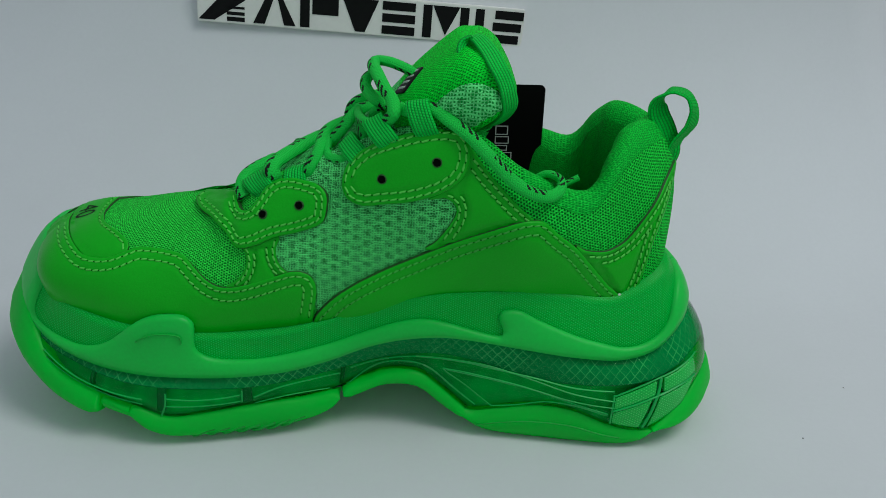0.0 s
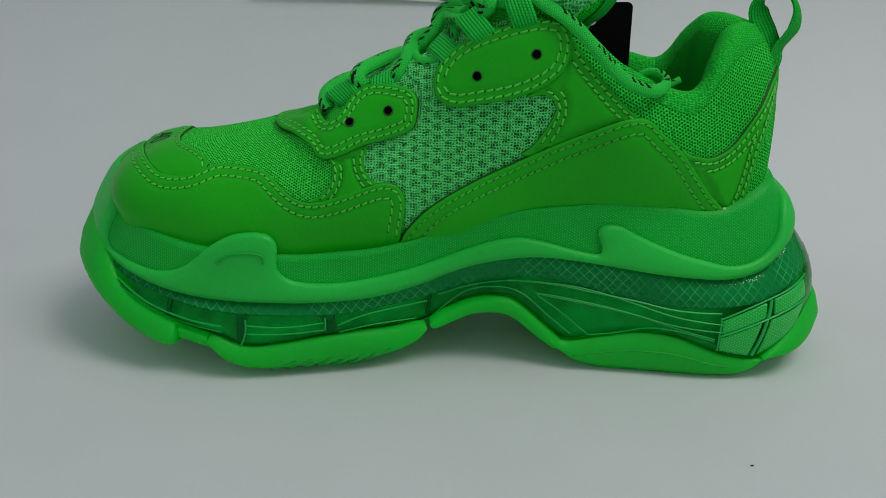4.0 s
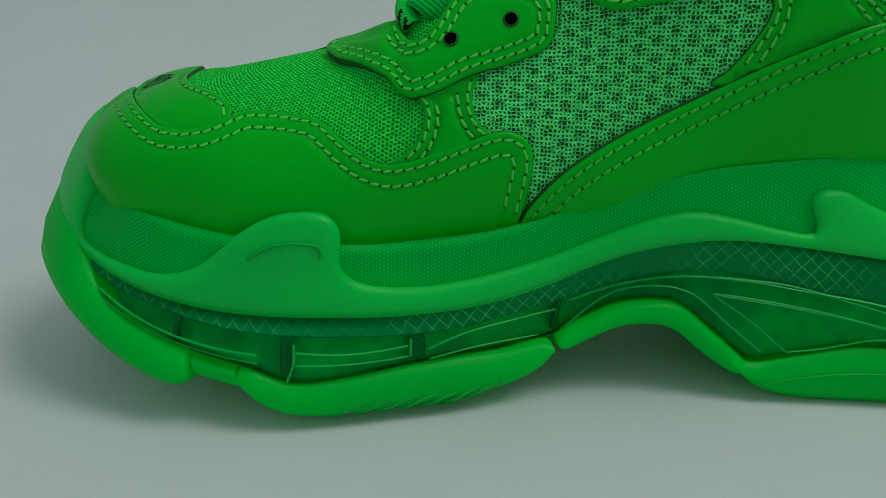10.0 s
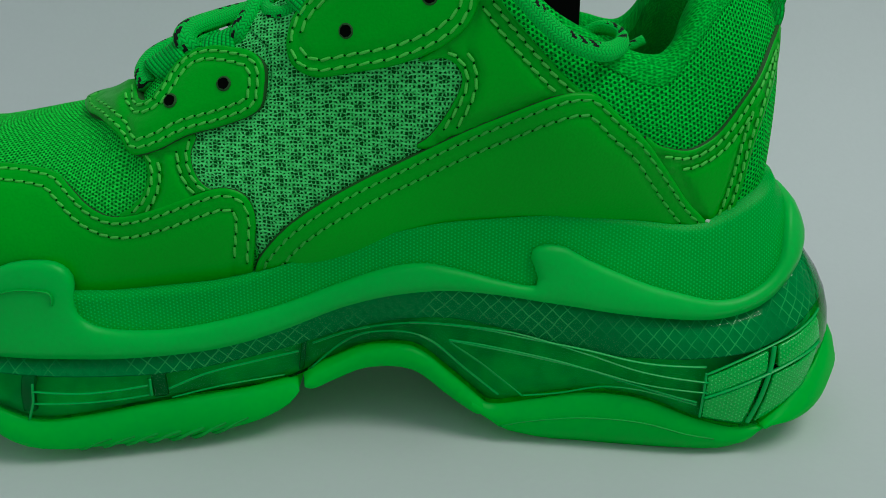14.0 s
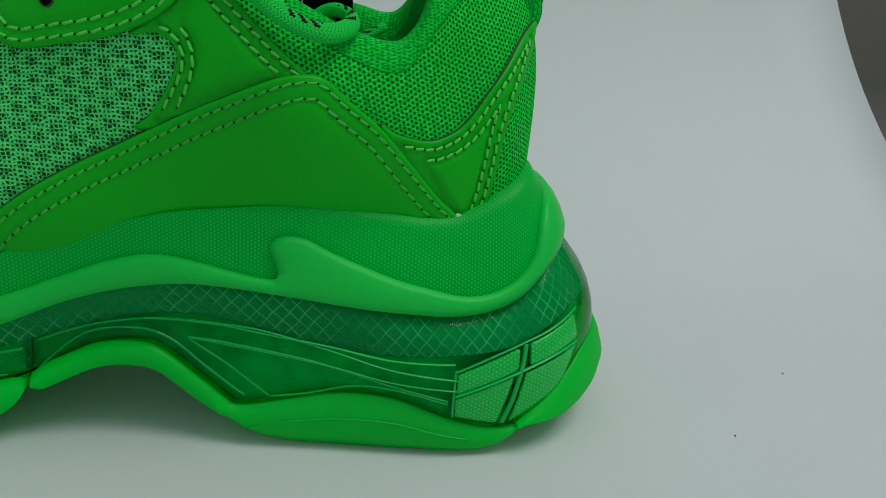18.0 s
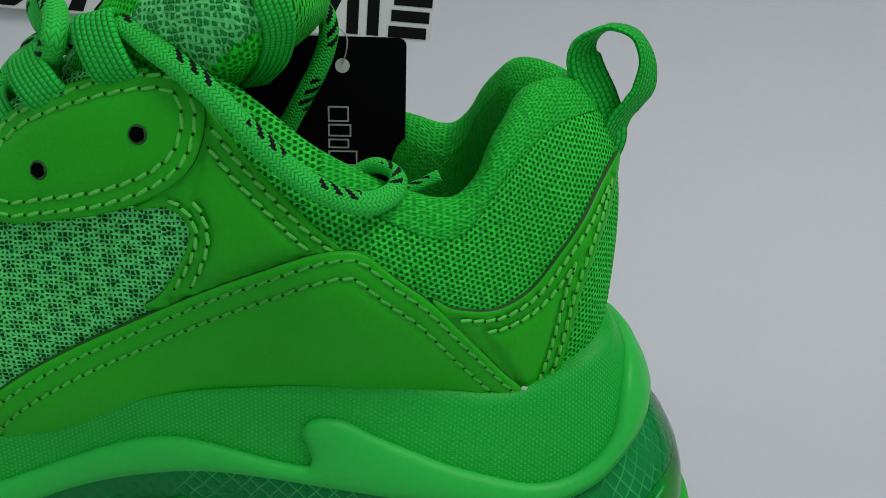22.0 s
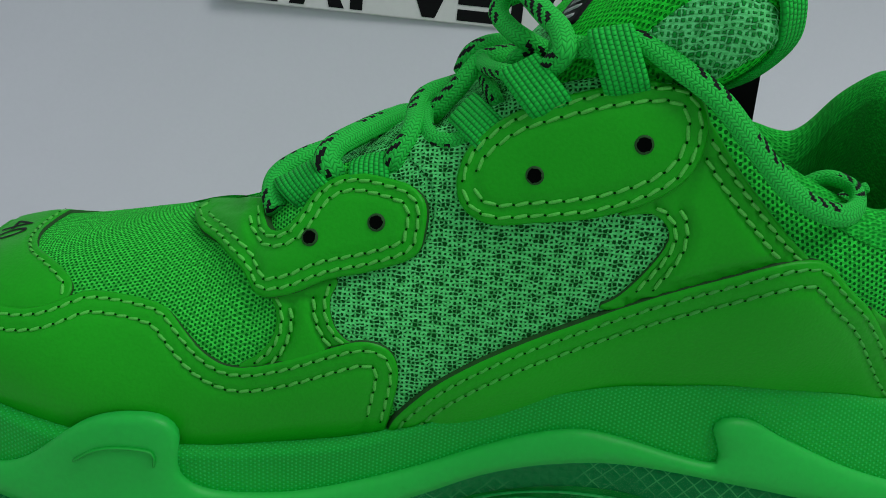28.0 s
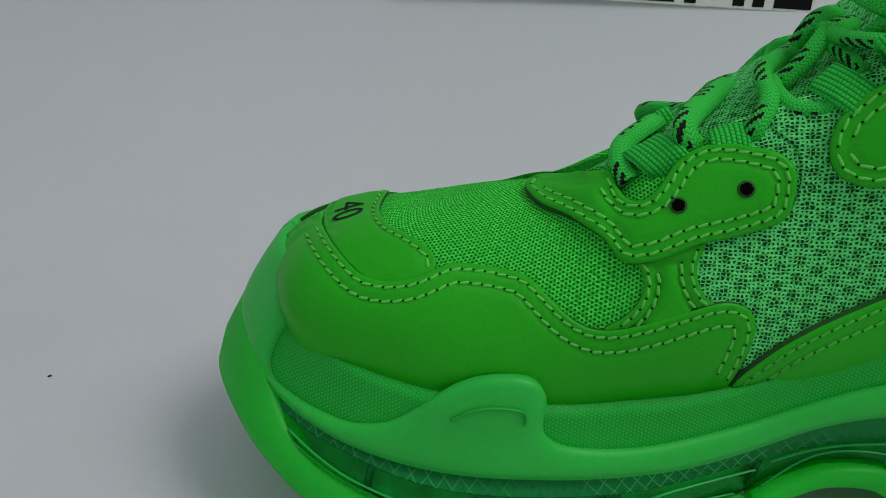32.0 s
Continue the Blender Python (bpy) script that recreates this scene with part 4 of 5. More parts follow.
def upper_shell():
    n, m = GRID.shape[:2]
    uvs = []
    # running lengths give an even texture
    along = np.r_[0, np.cumsum(np.linalg.norm(np.diff(GRID[:, 10], axis=0), axis=1))]
    for i in range(n):
        rise = np.r_[0, np.cumsum(np.linalg.norm(np.diff(GRID[i], axis=0), axis=1))]
        uvs += [(along[i], r) for r in rise]
    faces = grid_faces(n, m)
    fm = []
    for f in faces:
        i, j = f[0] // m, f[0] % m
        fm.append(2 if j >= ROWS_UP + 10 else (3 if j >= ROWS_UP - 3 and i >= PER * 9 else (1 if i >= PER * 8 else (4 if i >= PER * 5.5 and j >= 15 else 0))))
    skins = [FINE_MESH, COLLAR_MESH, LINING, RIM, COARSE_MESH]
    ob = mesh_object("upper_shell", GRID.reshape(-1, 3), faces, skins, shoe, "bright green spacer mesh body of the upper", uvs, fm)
    far = GRID.reshape(-1, 3).copy()
    far = far_side(far)
    mesh_object("upper_shell", far, faces, skins, shoe, "bright green spacer mesh body of the upper", uvs, fm)
    return ob


upper_shell()
half = GRID[:, :ROWS_UP]
both = np.concatenate([half.reshape(-1, 3), far_side(half.reshape(-1, 3))])
ff = grid_faces(half.shape[0], half.shape[1])
count = half.shape[0] * half.shape[1]
NEAR_SHELL = BVHTree.FromPolygons([Vector(v) for v in both[:count]], ff)
SHELL = BVHTree.FromPolygons([Vector(v) for v in both], ff + [tuple(count + i for i in reversed(f)) for f in ff])
LOOK = Vector((0, math.cos(radians(30)), -math.sin(radians(30))))
RISE = Vector((0, math.sin(radians(30)), math.cos(radians(30))))


def on_shell(x, w, tree=None):
    """Point and outward normal of the upper, seen from the side and 30 degrees above; w is the height in that view."""
    tree = tree or NEAR_SHELL
    start = Vector((x, 0, 0)) + RISE * w - LOOK * 0.2
    p, n, _, _ = tree.ray_cast(start, LOOK)
    if p is None:
        p, n, _, _ = min((tree.find_nearest(start + LOOK * (0.40 + 0.01 * k)) for k in range(14)), key=lambda h: h[3])
    if n.dot(LOOK) > 0:
        n = -n
    return p, n


def smooth_normal(place):
    """The same surface with its normals averaged over a small patch."""
    def f(x, w):
        p, _ = place(x, w)
        n = Vector((0, 0, 0))
        for a, b in ((.002, 0), (-.002, 0), (0, .002), (0, -.002), (0, 0)):
            n += place(x + a, w + b)[1]
        return p, n.normalized()
    return f


SKIN = smooth_normal(on_shell)


def far_part(ob):
    """The same panel laid on the lower far side of the upper."""
    me = ob.data.copy()
    flat = np.zeros(len(me.vertices) * 3)
    me.vertices.foreach_get("co", flat)
    me.vertices.foreach_set("co", far_side(flat.reshape(-1, 3)).ravel())
    me.flip_normals()
    far = new(ob.name.split(".")[0], me)
    far.parent = ob.parent
    if "label" in ob:
        far["label"] = ob["label"]
    return far



def cut_panel(name, ctrl, thick, label, seams=(), n=7, mat=None, mirror=True, place=None, step=0.0013, side=None, puff=0.0, edge=0.0007, thread=None, stitch=0.0021):
    """A panel of the upper with its seams: (inset, first control, last control)."""
    outline = smooth(ctrl, n, True)
    place = place or SKIN
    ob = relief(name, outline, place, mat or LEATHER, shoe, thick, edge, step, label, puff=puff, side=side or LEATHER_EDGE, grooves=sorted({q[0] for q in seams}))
    if mirror:
        far_ob = far_part(ob) if name == "mudguard" else mirrored(ob)
        if "eyestay" in name:
            far_ob.matrix_basis = Matrix.Translation((0, 0, -.012)) @ far_ob.matrix_basis
    for inset, first, last in seams:
        dense = resample(outline, 0.0006)
        normals = inward(dense)
        moved = dense + normals * inset
        ok = edge_distance(dense, moved) > inset * 0.93
        a = np.argmin(np.hypot(*(dense - ctrl[first]).T))
        b = np.argmin(np.hypot(*(dense - ctrl[last]).T))
        idx = np.arange(a, b if b > a else b + len(dense)) % len(dense)
        row = moved[idx][ok[idx]]
        if len(row) > 6:
            k = np.ones(5) / 5
            row = np.c_[np.convolve(np.pad(row[:, 0], 2, "edge"), k, "valid"), np.convolve(np.pad(row[:, 1], 2, "edge"), k, "valid")]
            st = stitches(row, place, thick - (0.00035 if thick > 0.001 else 0), ob, length=stitch, mats=[thread or THREAD, PIT])
            if mirror:
                far = far_part(st) if name == "mudguard" else mirrored(st)
                far.parent, far.matrix_basis = far_ob, Matrix()
    return ob


mesh_panel = [(-.0445, .2460), (-.0385, .2380), (-.0405, .2260), (-.0569, .2210), (-.0600, .2110), (-.0558, .2048), (-.0448, .2010), (-.043, .1921), (-.0316, .2010), (-.0205, .2070), (-.0031, .2145), (.0059, .2210),
              (.0110, .2296), (.0080, .2360), (-.0021, .2400), (-.0231, .2420), (-.0270, .2480), (-.0354, .2500)]
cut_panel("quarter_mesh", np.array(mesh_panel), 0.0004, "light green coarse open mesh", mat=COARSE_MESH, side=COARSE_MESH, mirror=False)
strap = [(-.0707, .2155), (-.0695, .2120), (-.0692, .2088), (-.0705, .2052), (-.0734, .2021), (-.0774, .1992), (-.0712, .1960), (-.0604, .1968), (-.0498, .2025), (-.0511, .2054), (-.0552, .2074), (-.0575, .2105), (-.0582, .2147), (-.0569, .2192), (-.0638, .2182)]
cut_panel("strap_panel", np.array(strap), 0.0014, "small green leather strap panel", [(.0012, 0, 5), (.0032, 0, 5), (.0012, 9, 13), (.0034, 9, 13)])
saddle = [(-.0019, .2348), (.0042, .2353), (.0078, .2332), (.0084, .2303), (.0055, .2253), (.0011, .2204), (-.0025, .2179), (.0079, .2185), (.0236, .2227), (.0373, .2264), (.0369, .2294), (.0304, .2340), (.0195, .2436), (.0129, .2512), (.0103, .2532), (.0060, .2405)]
cut_panel("saddle_panel", np.array(saddle), 0.0018, "green leather panel beside the collar", [(.0016, 10, 13), (.0040, 10, 13), (.0014, 0, 5), (.0036, 0, 5)])
counter = [(.0544, .2224), (.0589, .2209), (.0661, .2212), (.0711, .2231), (.0761, .2270), (.0810, .2338), (.0860, .2419), (.0907, .2519), (.0959, .2609), (.0953, .2560), (.0928, .2454), (.0896, .2354), (.0871, .2261), (.0859, .2179), (.0841, .2095), (.0818, .2040), (.0774, .2000), (.0649, .2120), (.0559, .2195)]
cut_panel("heel_counter", np.array(counter), 0.0016, "green leather heel counter panel", [(.0018, 0, 8), (.0040, 0, 8), (.0015, 9, 15), (.0037, 9, 15)])
quarter = [(-.0452, .1840), (-.0458, .1873), (-.0449, .1899), (-.0427, .1930), (-.0363, .1988), (-.0281, .2042), (-.0178, .2097), (-.0089, .2138), (.0020, .2185), (.0123, .2224), (.0225, .2257), (.0329, .2289), (.0384, .2297), (.0401, .2294), (.0424, .2284), (.0472, .2253), (.0539, .2219), (.0624, .2157), (.0708, .2097), (.0771, .2049),
           (.0780, .2000), (.0677, .1960), (.0445, .1955), (.0267, .1955), (-.0020, .1925), (-.0235, .1865), (-.0360, .1820)]
cut_panel("quarter_panel", np.array(quarter), 0.0026, "large green leather quarter panel", [(.0016, 1, 19), (.0046, 3, 19)], thread=DARK_THREAD)
mudguard = [(-.1640, .1990), (-.1628, .2120), (-.1600, .2195), (-.1545, .2250), (-.1486, .2268), (-.1479, .2235), (-.1429, .2171), (-.1378, .2119), (-.1330, .2085), (-.1262, .2078), (-.1208, .2090), (-.1164, .2112), (-.1119, .2128), (-.1029, .2123), (-.0953, .2106), (-.0905, .2066), (-.0853, .2020), (-.0800, .1996),
            (-.0741, .1998), (-.0671, .2017), (-.0580, .2050), (-.0520, .2069), (-.0475, .2067), (-.0446, .2050), (-.0432, .2012), (-.0440, .1955), (-.0460, .1875), (-.0470, .1800), (-.0700, .1760), (-.1000, .1740), (-.1300, .1780), (-.1520, .1860)]
cut_panel("mudguard", np.array(mudguard), 0.0019, "green leather mudguard wrapping the toe", [(.0016, 5, 26), (.0047, 5, 26)])
low_eye = [(-.0945, .2320), (-.0955, .2350), (-.0912, .2378), (-.0780, .2366), (-.0747, .2356), (-.0740, .2319), (-.0717, .2286), (-.0686, .2285), (-.0655, .2322), (-.0628, .2366), (-.0588, .2397), (-.0536, .2408), (-.0465, .2397), (-.0422, .2384), (-.0392, .2352), (-.0391, .2300), (-.0410, .2248), (-.0500, .2211), (-.0585, .2188),
           (-.0652, .2156), (-.0711, .2141), (-.0746, .2155), (-.0782, .2199), (-.0850, .2254), (-.0914, .2288)]
eye_a = cut_panel("lower_eyestay", np.array(low_eye), 0.0029, "green leather eyestay with two punched holes", [(.0016, 4, 2), (.0037, 4, 2)])
up_eye = [(-.0332, .2390), (-.0323, .2355), (-.0297, .2331), (-.0252, .2318), (-.0177, .2326), (-.0075, .2340), (.0024, .2370), (.0089, .2411), (.0116, .2461), (.0119, .2518), (.0094, .2566), (.0046, .2582), (-.0032, .2575), (-.0139, .2551), (-.0238, .2519), (-.0308, .2464), (-.0328, .2421)]
eye_b = cut_panel("upper_eyestay", np.array(up_eye), 0.0031, "oval green leather eyestay with two punched holes", [(.0015, 0, 0), (.0037, 0, 0)], stitch=0.0025)



def eyelet(x, w, parent, lift):
    p, n = SKIN(x, w)
    t = n.orthogonal().normalized()
    b = n.cross(t)
    verts, faces = [], []
    # closed black disc painting the shade inside the hole; nothing is cut through
    rings = ((.0019, .0000), (.00168, .00030), (.00142, .00034), (.0010, .00026))
    for i, (r, h) in enumerate(rings):
        for k in range(20):
            a = 2 * math.pi * k / 20
            q = r * (1 + (0, .05, .09, 0)[i] * math.sin(k * 2.6 + x * 900) * math.sin(k * 1.1 + w * 700))
            verts.append(p + n * (lift + h) + t * (q * math.cos(a)) + b * (q * math.sin(a)))
    faces = grid_faces(4, 20, wrap_cols=True)
    fm = [0 if max(f) < 60 else 1 for f in faces] + [1]
    faces = faces + [tuple(range(60, 80))]
    mesh_object("eyelet", verts, faces, [LEATHER_EDGE, HOLE_SHADE], parent, "raised black disc for the shaded eyelet hole, with a frayed rim", None, fm)


for x, w, o in ((-.0625, .2268, eye_a), (-.0491, .2308, eye_a), (-.0182, .2411, eye_b), (.0008, .2470, eye_b)):
    eyelet(x, w, o, 0.0030)


def on_top(x, y):
    """Point and normal of the upper straight from above."""
    p, n, _, _ = SHELL.ray_cast(Vector((x, y, 0.3)), Vector((0, 0, -1)))
    if p is None:
        p, n, _, _ = SHELL.find_nearest(Vector((x, y, 0.08)))
    return p, n if n.z > 0 else -n


TOPSKIN = smooth_normal(on_top)
near_cap = [(-.1485, .3250), (-.1487, .3178), (-.1465, .3084), (-.1416, .2974), (-.1362, .2908), (-.1290, .2862), (-.1227, .2856), (-.1181, .2878), (-.1165, .2905), (-.1179, .2929), (-.1231, .2970), (-.1295, .3026), (-.1327, .3106), (-.1330, .3190), (-.1324, .3250)]
cap = near_cap + [(x, 2 * YC - y) for x, y in near_cap[-2:0:-1]]
toe_cap = cut_panel("toe_cap", np.array(cap), 0.0013, "green leather toe cap printed with a size number", [(.0016, 7, 21)], mirror=False, place=TOPSKIN)


def size_print():
    cu = bpy.data.curves.new("size_number", "FONT")
    cu.body, cu.size, cu.extrude = "40", 0.0112, 0.0
    cu.align_x, cu.align_y = "CENTER", "CENTER"
    tmp = new("size_number", cu)
    bpy.context.view_layer.update()
    me = bpy.data.meshes.new_from_object(tmp.evaluated_get(bpy.context.evaluated_depsgraph_get()))
    bpy.data.objects.remove(tmp)
    bm = bmesh.new()
    bm.from_mesh(me)
    bmesh.ops.triangulate(bm, faces=bm.faces)
    bmesh.ops.subdivide_edges(bm, edges=bm.edges, cuts=2)
    turn = Matrix.Rotation(radians(SIZE_TURN), 2)
    for v in bm.verts:
        q = turn @ Vector((v.co.x * 0.95, v.co.y))
        p, n = TOPSKIN(SIZE_AT[0] + q.x, SIZE_AT[1] + q.y)
        v.co = p + n * 0.00145
    bm.to_mesh(me)
    bm.free()
    me.materials.append(BLACK)
    ob = new("size_number", me)
    ob.parent = toe_cap
    tagged(ob, "black printed size number 40")


SIZE_AT, SIZE_TURN = (-.1417, .3149), -86.0
size_print()

# ---- tongue ----
TONGUE = [(-.086, .082, .005, .010, .322), (-.068, .0925, .006, .012, .320), (-.057, .1010, .0075, .0145, .319), (-.045, .1075, .009, .019, .320), (-.036, .1110, .0095, .024, .322), (-.014, .1245, .0125, .0285, .319), (.0000, .1370, .0145, .0335, .317), (.0115, .1468, .0152, .0372, .316), (.0170, .1514, .0142, .0370, .316), (.0204, .1550, .0100, .0350, .316), (.0216, .1562, .0040, .0320, .316)]


def tongue():
    """A padded wedge: oval sections across a path in the middle plane."""
    path = smooth(TONGUE, 6)
    n, m = len(path), 40
    verts, uvs = [], []
    for i in range(n):
        d = path[min(i + 1, n - 1), :2] - path[max(i - 1, 0), :2]
        d /= np.hypot(*d)
        up = np.array([-d[1], d[0]])
        for j in range(m + 1):
            a = 2 * math.pi * j / m
            c, s = math.cos(a), math.sin(a)
            y = math.copysign(abs(c) ** 0.6, c) * path[i, 3]
            h = math.copysign(abs(s) ** 0.7, s) * path[i, 2]
            verts.append((path[i, 0] + up[0] * h, path[i, 4] - y, path[i, 1] + up[1] * h))
            vx, vy, vz = verts[-1]
            uvs.append((vx - 0.6 * vy, vy + 0.8 * vz))
    faces = grid_faces(n, m + 1) + [tuple(range(m)), tuple((n - 1) * (m + 1) + k for k in range(m))]
    fm = []
    for f in faces:
        c = sum((Vector(verts[k]) for k in f), Vector()) / len(f)
        fm.append(1 if c.x < -.016 else 2 if c.x > .012 and c.dot((.76, .57, .26)) > .2215 else 0)
    return mesh_object("tongue", verts, faces, [TONGUE_MESH, COARSE_MESH, BACK_MESH], shoe, "padded bright green mesh tongue", uvs, fm), verts, grid_faces(n, m + 1)


tongue_ob, tv, tf = tongue()
TONGUE_TREE = BVHTree.FromPolygons([Vector(v) for v in tv], tf)
ON_TONGUE = smooth_normal(lambda x, w: on_shell(x, w, TONGUE_TREE))
patch = np.array([(-.0025, .2638), (.0035, .2688), (.0100, .2712), (.0165, .2706), (.0215, .2680), (.0236, .2640), (.0222, .2595), (.0180, .2562), (.0130, .2562), (.0070, .2590), (.0015, .2618)])
relief("tongue_patch", smooth(patch, 7, True), ON_TONGUE, PATCH_MESH, tongue_ob, 0.0010, 0.0016, 0.0016, "pale green coarse mesh patch on the tongue", puff=0.0008)


def tongue_mark():
    """The black woven label on the tongue, with plain pale bars."""
    a, b, c, d = (np.array(q) for q in ((-.0170, .2745), (-.0128, .2722), (-.0062, .2830), (-.0104, .2853)))
    ob = relief("woven_label", np.array([a, b, c, d]), ON_TONGUE, BLACK, tongue_ob, 0.0006, 0.0004, 0.0010, "small black woven label")
    for f in (0.14, 0.36, 0.58, 0.80):
        lo, hi = a + (d - a) * f, b + (c - b) * f
        q = [lo + (hi - lo) * .2, lo + (hi - lo) * .8, lo + (hi - lo) * .8 + (d - a) * .10, lo + (hi - lo) * .2 + (d - a) * .10]
        relief("label_bar", np.array(q), ON_TONGUE, PRINT_GREY, ob, 0.0008, 0.0002, 0.0008, "pale woven bar")


tongue_mark()
tab = [(.0124, .2905, .1565), (.0096, .2910, .1576), (.0078, .2940, .1598), (.0086, .2965, .1625), (.0118, .2970, .1641), (.0160, .2890, .1624), (.0201, .2792, .1588), (.0226, .2783, .1536), (.0240, .2795, .1484), (.0237, .2850, .1430), (.0214, .2930, .1358), (.0172, .3020, .1281)]
across = [(.55, .82, .10)] * 4 + [(.62, .76, .15), (.70, .66, .22)] + [(.76, .57, .26)] * 4 + [(.80, .55, .10)] * 2
for k in range(5, len(tab)):
    p, nv = TONGUE_TREE.find_nearest(Vector(tab[k]))[:2]
    tab[k] = tuple(p + (nv if nv.dot(Vector(tab[k]) - Vector((.005, .316, .140))) > 0 else -nv) * .0012)
ribbon("pull_tab", smooth(tab, 6), smooth(across, 6), 0.0066, 0.0014, TAPE, tongue_ob, "green ribbed webbing pull tab")

# ---- laces ----
# two corners at the eyestay, two at the free end
LOOPS = [
    ((-.0698, .2955, .1019), (-.0615, .2930, .1074), (-.0739, .3020, .1033), (-.0658, .3010, .1086)),
    ((-.0570, .2915, .1082), (-.0473, .2910, .1094), (-.0556, .2980, .1108), (-.0488, .2970, .1136)),
    ((-.0310, .2857, .1183), (-.0246, .2868, .1238), (-.0363, .2955, .1215), (-.0313, .2960, .1272)),
    ((-.0227, .2835, .1270), (-.0136, .2825, .1316), (-.0263, .2896, .1329), (-.0206, .2875, .1363)),
    ((-.0088, .2805, .1334), (.0002, .2795, .1353), (-.0114, .2835, .1417), (-.0040, .2815, .1436)),
]


def lace_loop(b0, b1, t0, t1, both=True):
    """A webbing loop: out from under the eyestay, up to the lace, over it and back under."""
    b0, b1, t0, t1 = (Vector(q) for q in (b0, b1, t0, t1))
    b, t = (b0 + b1) / 2, (t0 + t1) / 2
    d, side = (t - b).normalized(), (b1 - b0 + t1 - t0).normalized()
    lift = side.cross(d).normalized()
    if lift.z < 0:
        lift = -lift
    path = [b - d * .0040 - lift * .0050, b - d * .0018 - lift * .0022, b + d * .0004, b.lerp(t, .5) + lift * .0010, t - d * .0004 + lift * .0002, t + d * .0010 - lift * .0016, t + d * .0004 - lift * .0040, t - d * .0020 - lift * .0062]
    turn = [tuple(b1 - b0)] * 3 + [tuple(side)] + [tuple((t1 - t0))] * 4
    ob = ribbon("lace_loop", smooth([tuple(p) for p in path], 6), smooth([tuple(Vector(q).normalized()) for q in turn], 6), ((b1 - b0).length + (t1 - t0).length) / 2, 0.0015, TAPE, shoe, "green ribbed webbing lace loop")
    if not both:
        return
    far = mirrored(ob)
    far.matrix_basis = Matrix.Translation((0, -.002, -.0165)) @ far.matrix_basis


for corners in LOOPS:
    lace_loop(*corners)
# two loops of the far side whose ends show over the middle
for t0, t1 in (((-.0714, .3220, .1030), (-.0606, .3220, .1108)), ((-.0571, .3220, .1112), (-.0481, .3220, .1170))):
    lace_loop(tuple(np.add(t0, (.002, .0170, -.0085))), tuple(np.add(t1, (.002, .0170, -.0085))), t0, t1, False)


def lace_strand(pts, wide, thick, start, both=False):
    """A lace from loop to loop; start shifts its flecks; most run the same on both sides."""
    ob = tube("lace", smooth(pts, 7), wide, thick, LACE, shoe, "green braided lace with black flecks", start=start, up=(0, -1, .5))
    if both:
        far = mirrored(ob)
        far.matrix_basis = Matrix.Translation((.001, 0, -.0085)) @ far.matrix_basis


lace_strand([(-.0724, .2970, .0984), (-.0741, .3000, .1008), (-.0744, .3040, .1032), (-.0730, .3070, .1051), (-.0697, .3100, .1070), (-.0665, .3140, .1079), (-.0641, .3200, .1074), (-.0610, .3290, .1030), (-.0600, .3360, .0960)], 0.0056, 0.0042, 0.004)
lace_strand([(-.0592, .2970, .1064), (-.0606, .2955, .1088), (-.0617, .2960, .1110), (-.0609, .2990, .1128), (-.0588, .3030, .1138), (-.0560, .3080, .1147), (-.0530, .3130, .1156), (-.0494, .3190, .1163), (-.0458, .3260, .1162), (-.0430, .3340, .1120), (-.0420, .3400, .1050)], 0.0058, 0.0044, 0.014, True)
lace_strand([(-.0483, .2960, .1067), (-.0476, .2940, .1105), (-.0468, .2935, .1137), (-.0447, .2955, .1171), (-.0437, .2985, .1197), (-.0436, .3040, .1214), (-.0428, .3085, .1232), (-.0403, .3120, .1246), (-.0366, .3160, .1255), (-.0328, .3220, .1259), (-.0300, .3290, .1230), (-.0290, .3360, .1150)], 0.0046, 0.0038, 0.014, True)
lace_strand([(-.0423, .3075, .1169), (-.0399, .3045, .1210), (-.0377, .3040, .1240), (-.0350, .3040, .1274), (-.0328, .3050, .1305), (-.0306, .3070, .1327), (-.0274, .3090, .1339), (-.0234, .3120, .1344)], 0.0044, 0.003, 0.011, True)
lace_strand([(-.0345, .3140, .1288), (-.0333, .3125, .1324), (-.0314, .3140, .1343), (-.0282, .3170, .1354), (-.0237, .3220, .1355)], 0.0044, 0.0036, 0.0, True)
lace_strand([(-.0310, .2907, .1202), (-.0338, .2912, .1185), (-.0367, .2922, .1177), (-.0394, .2942, .1177), (-.0409, .2977, .1188), (-.0416, .3022, .1202), (-.0407, .3062, .1216)], 0.004, 0.0034, 0.012)
lace_strand([(-.0254, .2945, .1228), (-.0265, .2945, .1253), (-.0279, .2965, .1276), (-.0291, .3015, .1291), (-.0299, .3070, .1307), (-.0287, .3120, .1324)], 0.0034, 0.003, 0.013)
lace_strand([(-.0198, .2890, .1324), (-.0232, .2895, .1330), (-.0261, .2915, .1329), (-.0285, .2970, .1325), (-.0301, .3040, .1325), (-.0308, .3110, .1330)], 0.0036, 0.0032, 0.01)
lace_strand([(-.0241, .3030, .1311), (-.0237, .2995, .1342), (-.0219, .2985, .1358), (-.0188, .3005, .1363)], 0.004, 0.0034, 0.01)
lace_strand([(-.0126, .3020, .1347), (-.0175, .2990, .1366), (-.0222, .2980, .1388), (-.0257, .3020, .1406), (-.0278, .3060, .1428), (-.0271, .3090, .1452), (-.0241, .3120, .1466)], 0.0044, 0.0036, 0.015)
knot = [(-.0194, .2900, .1312), (-.0184, .2870, .1344), (-.0164, .2850, .1372), (-.0156, .2848, .1394), (-.0167, .2885, .1424), (-.0196, .2932, .1449)] + [(-.0228, .3010, .1480), (-.0251, .3080, .1500), (-.0238, .3125, .1508), (-.0180, .3105, .1506), (-.0105, .3090, .1480), (-.0040, .3110, .1440)]
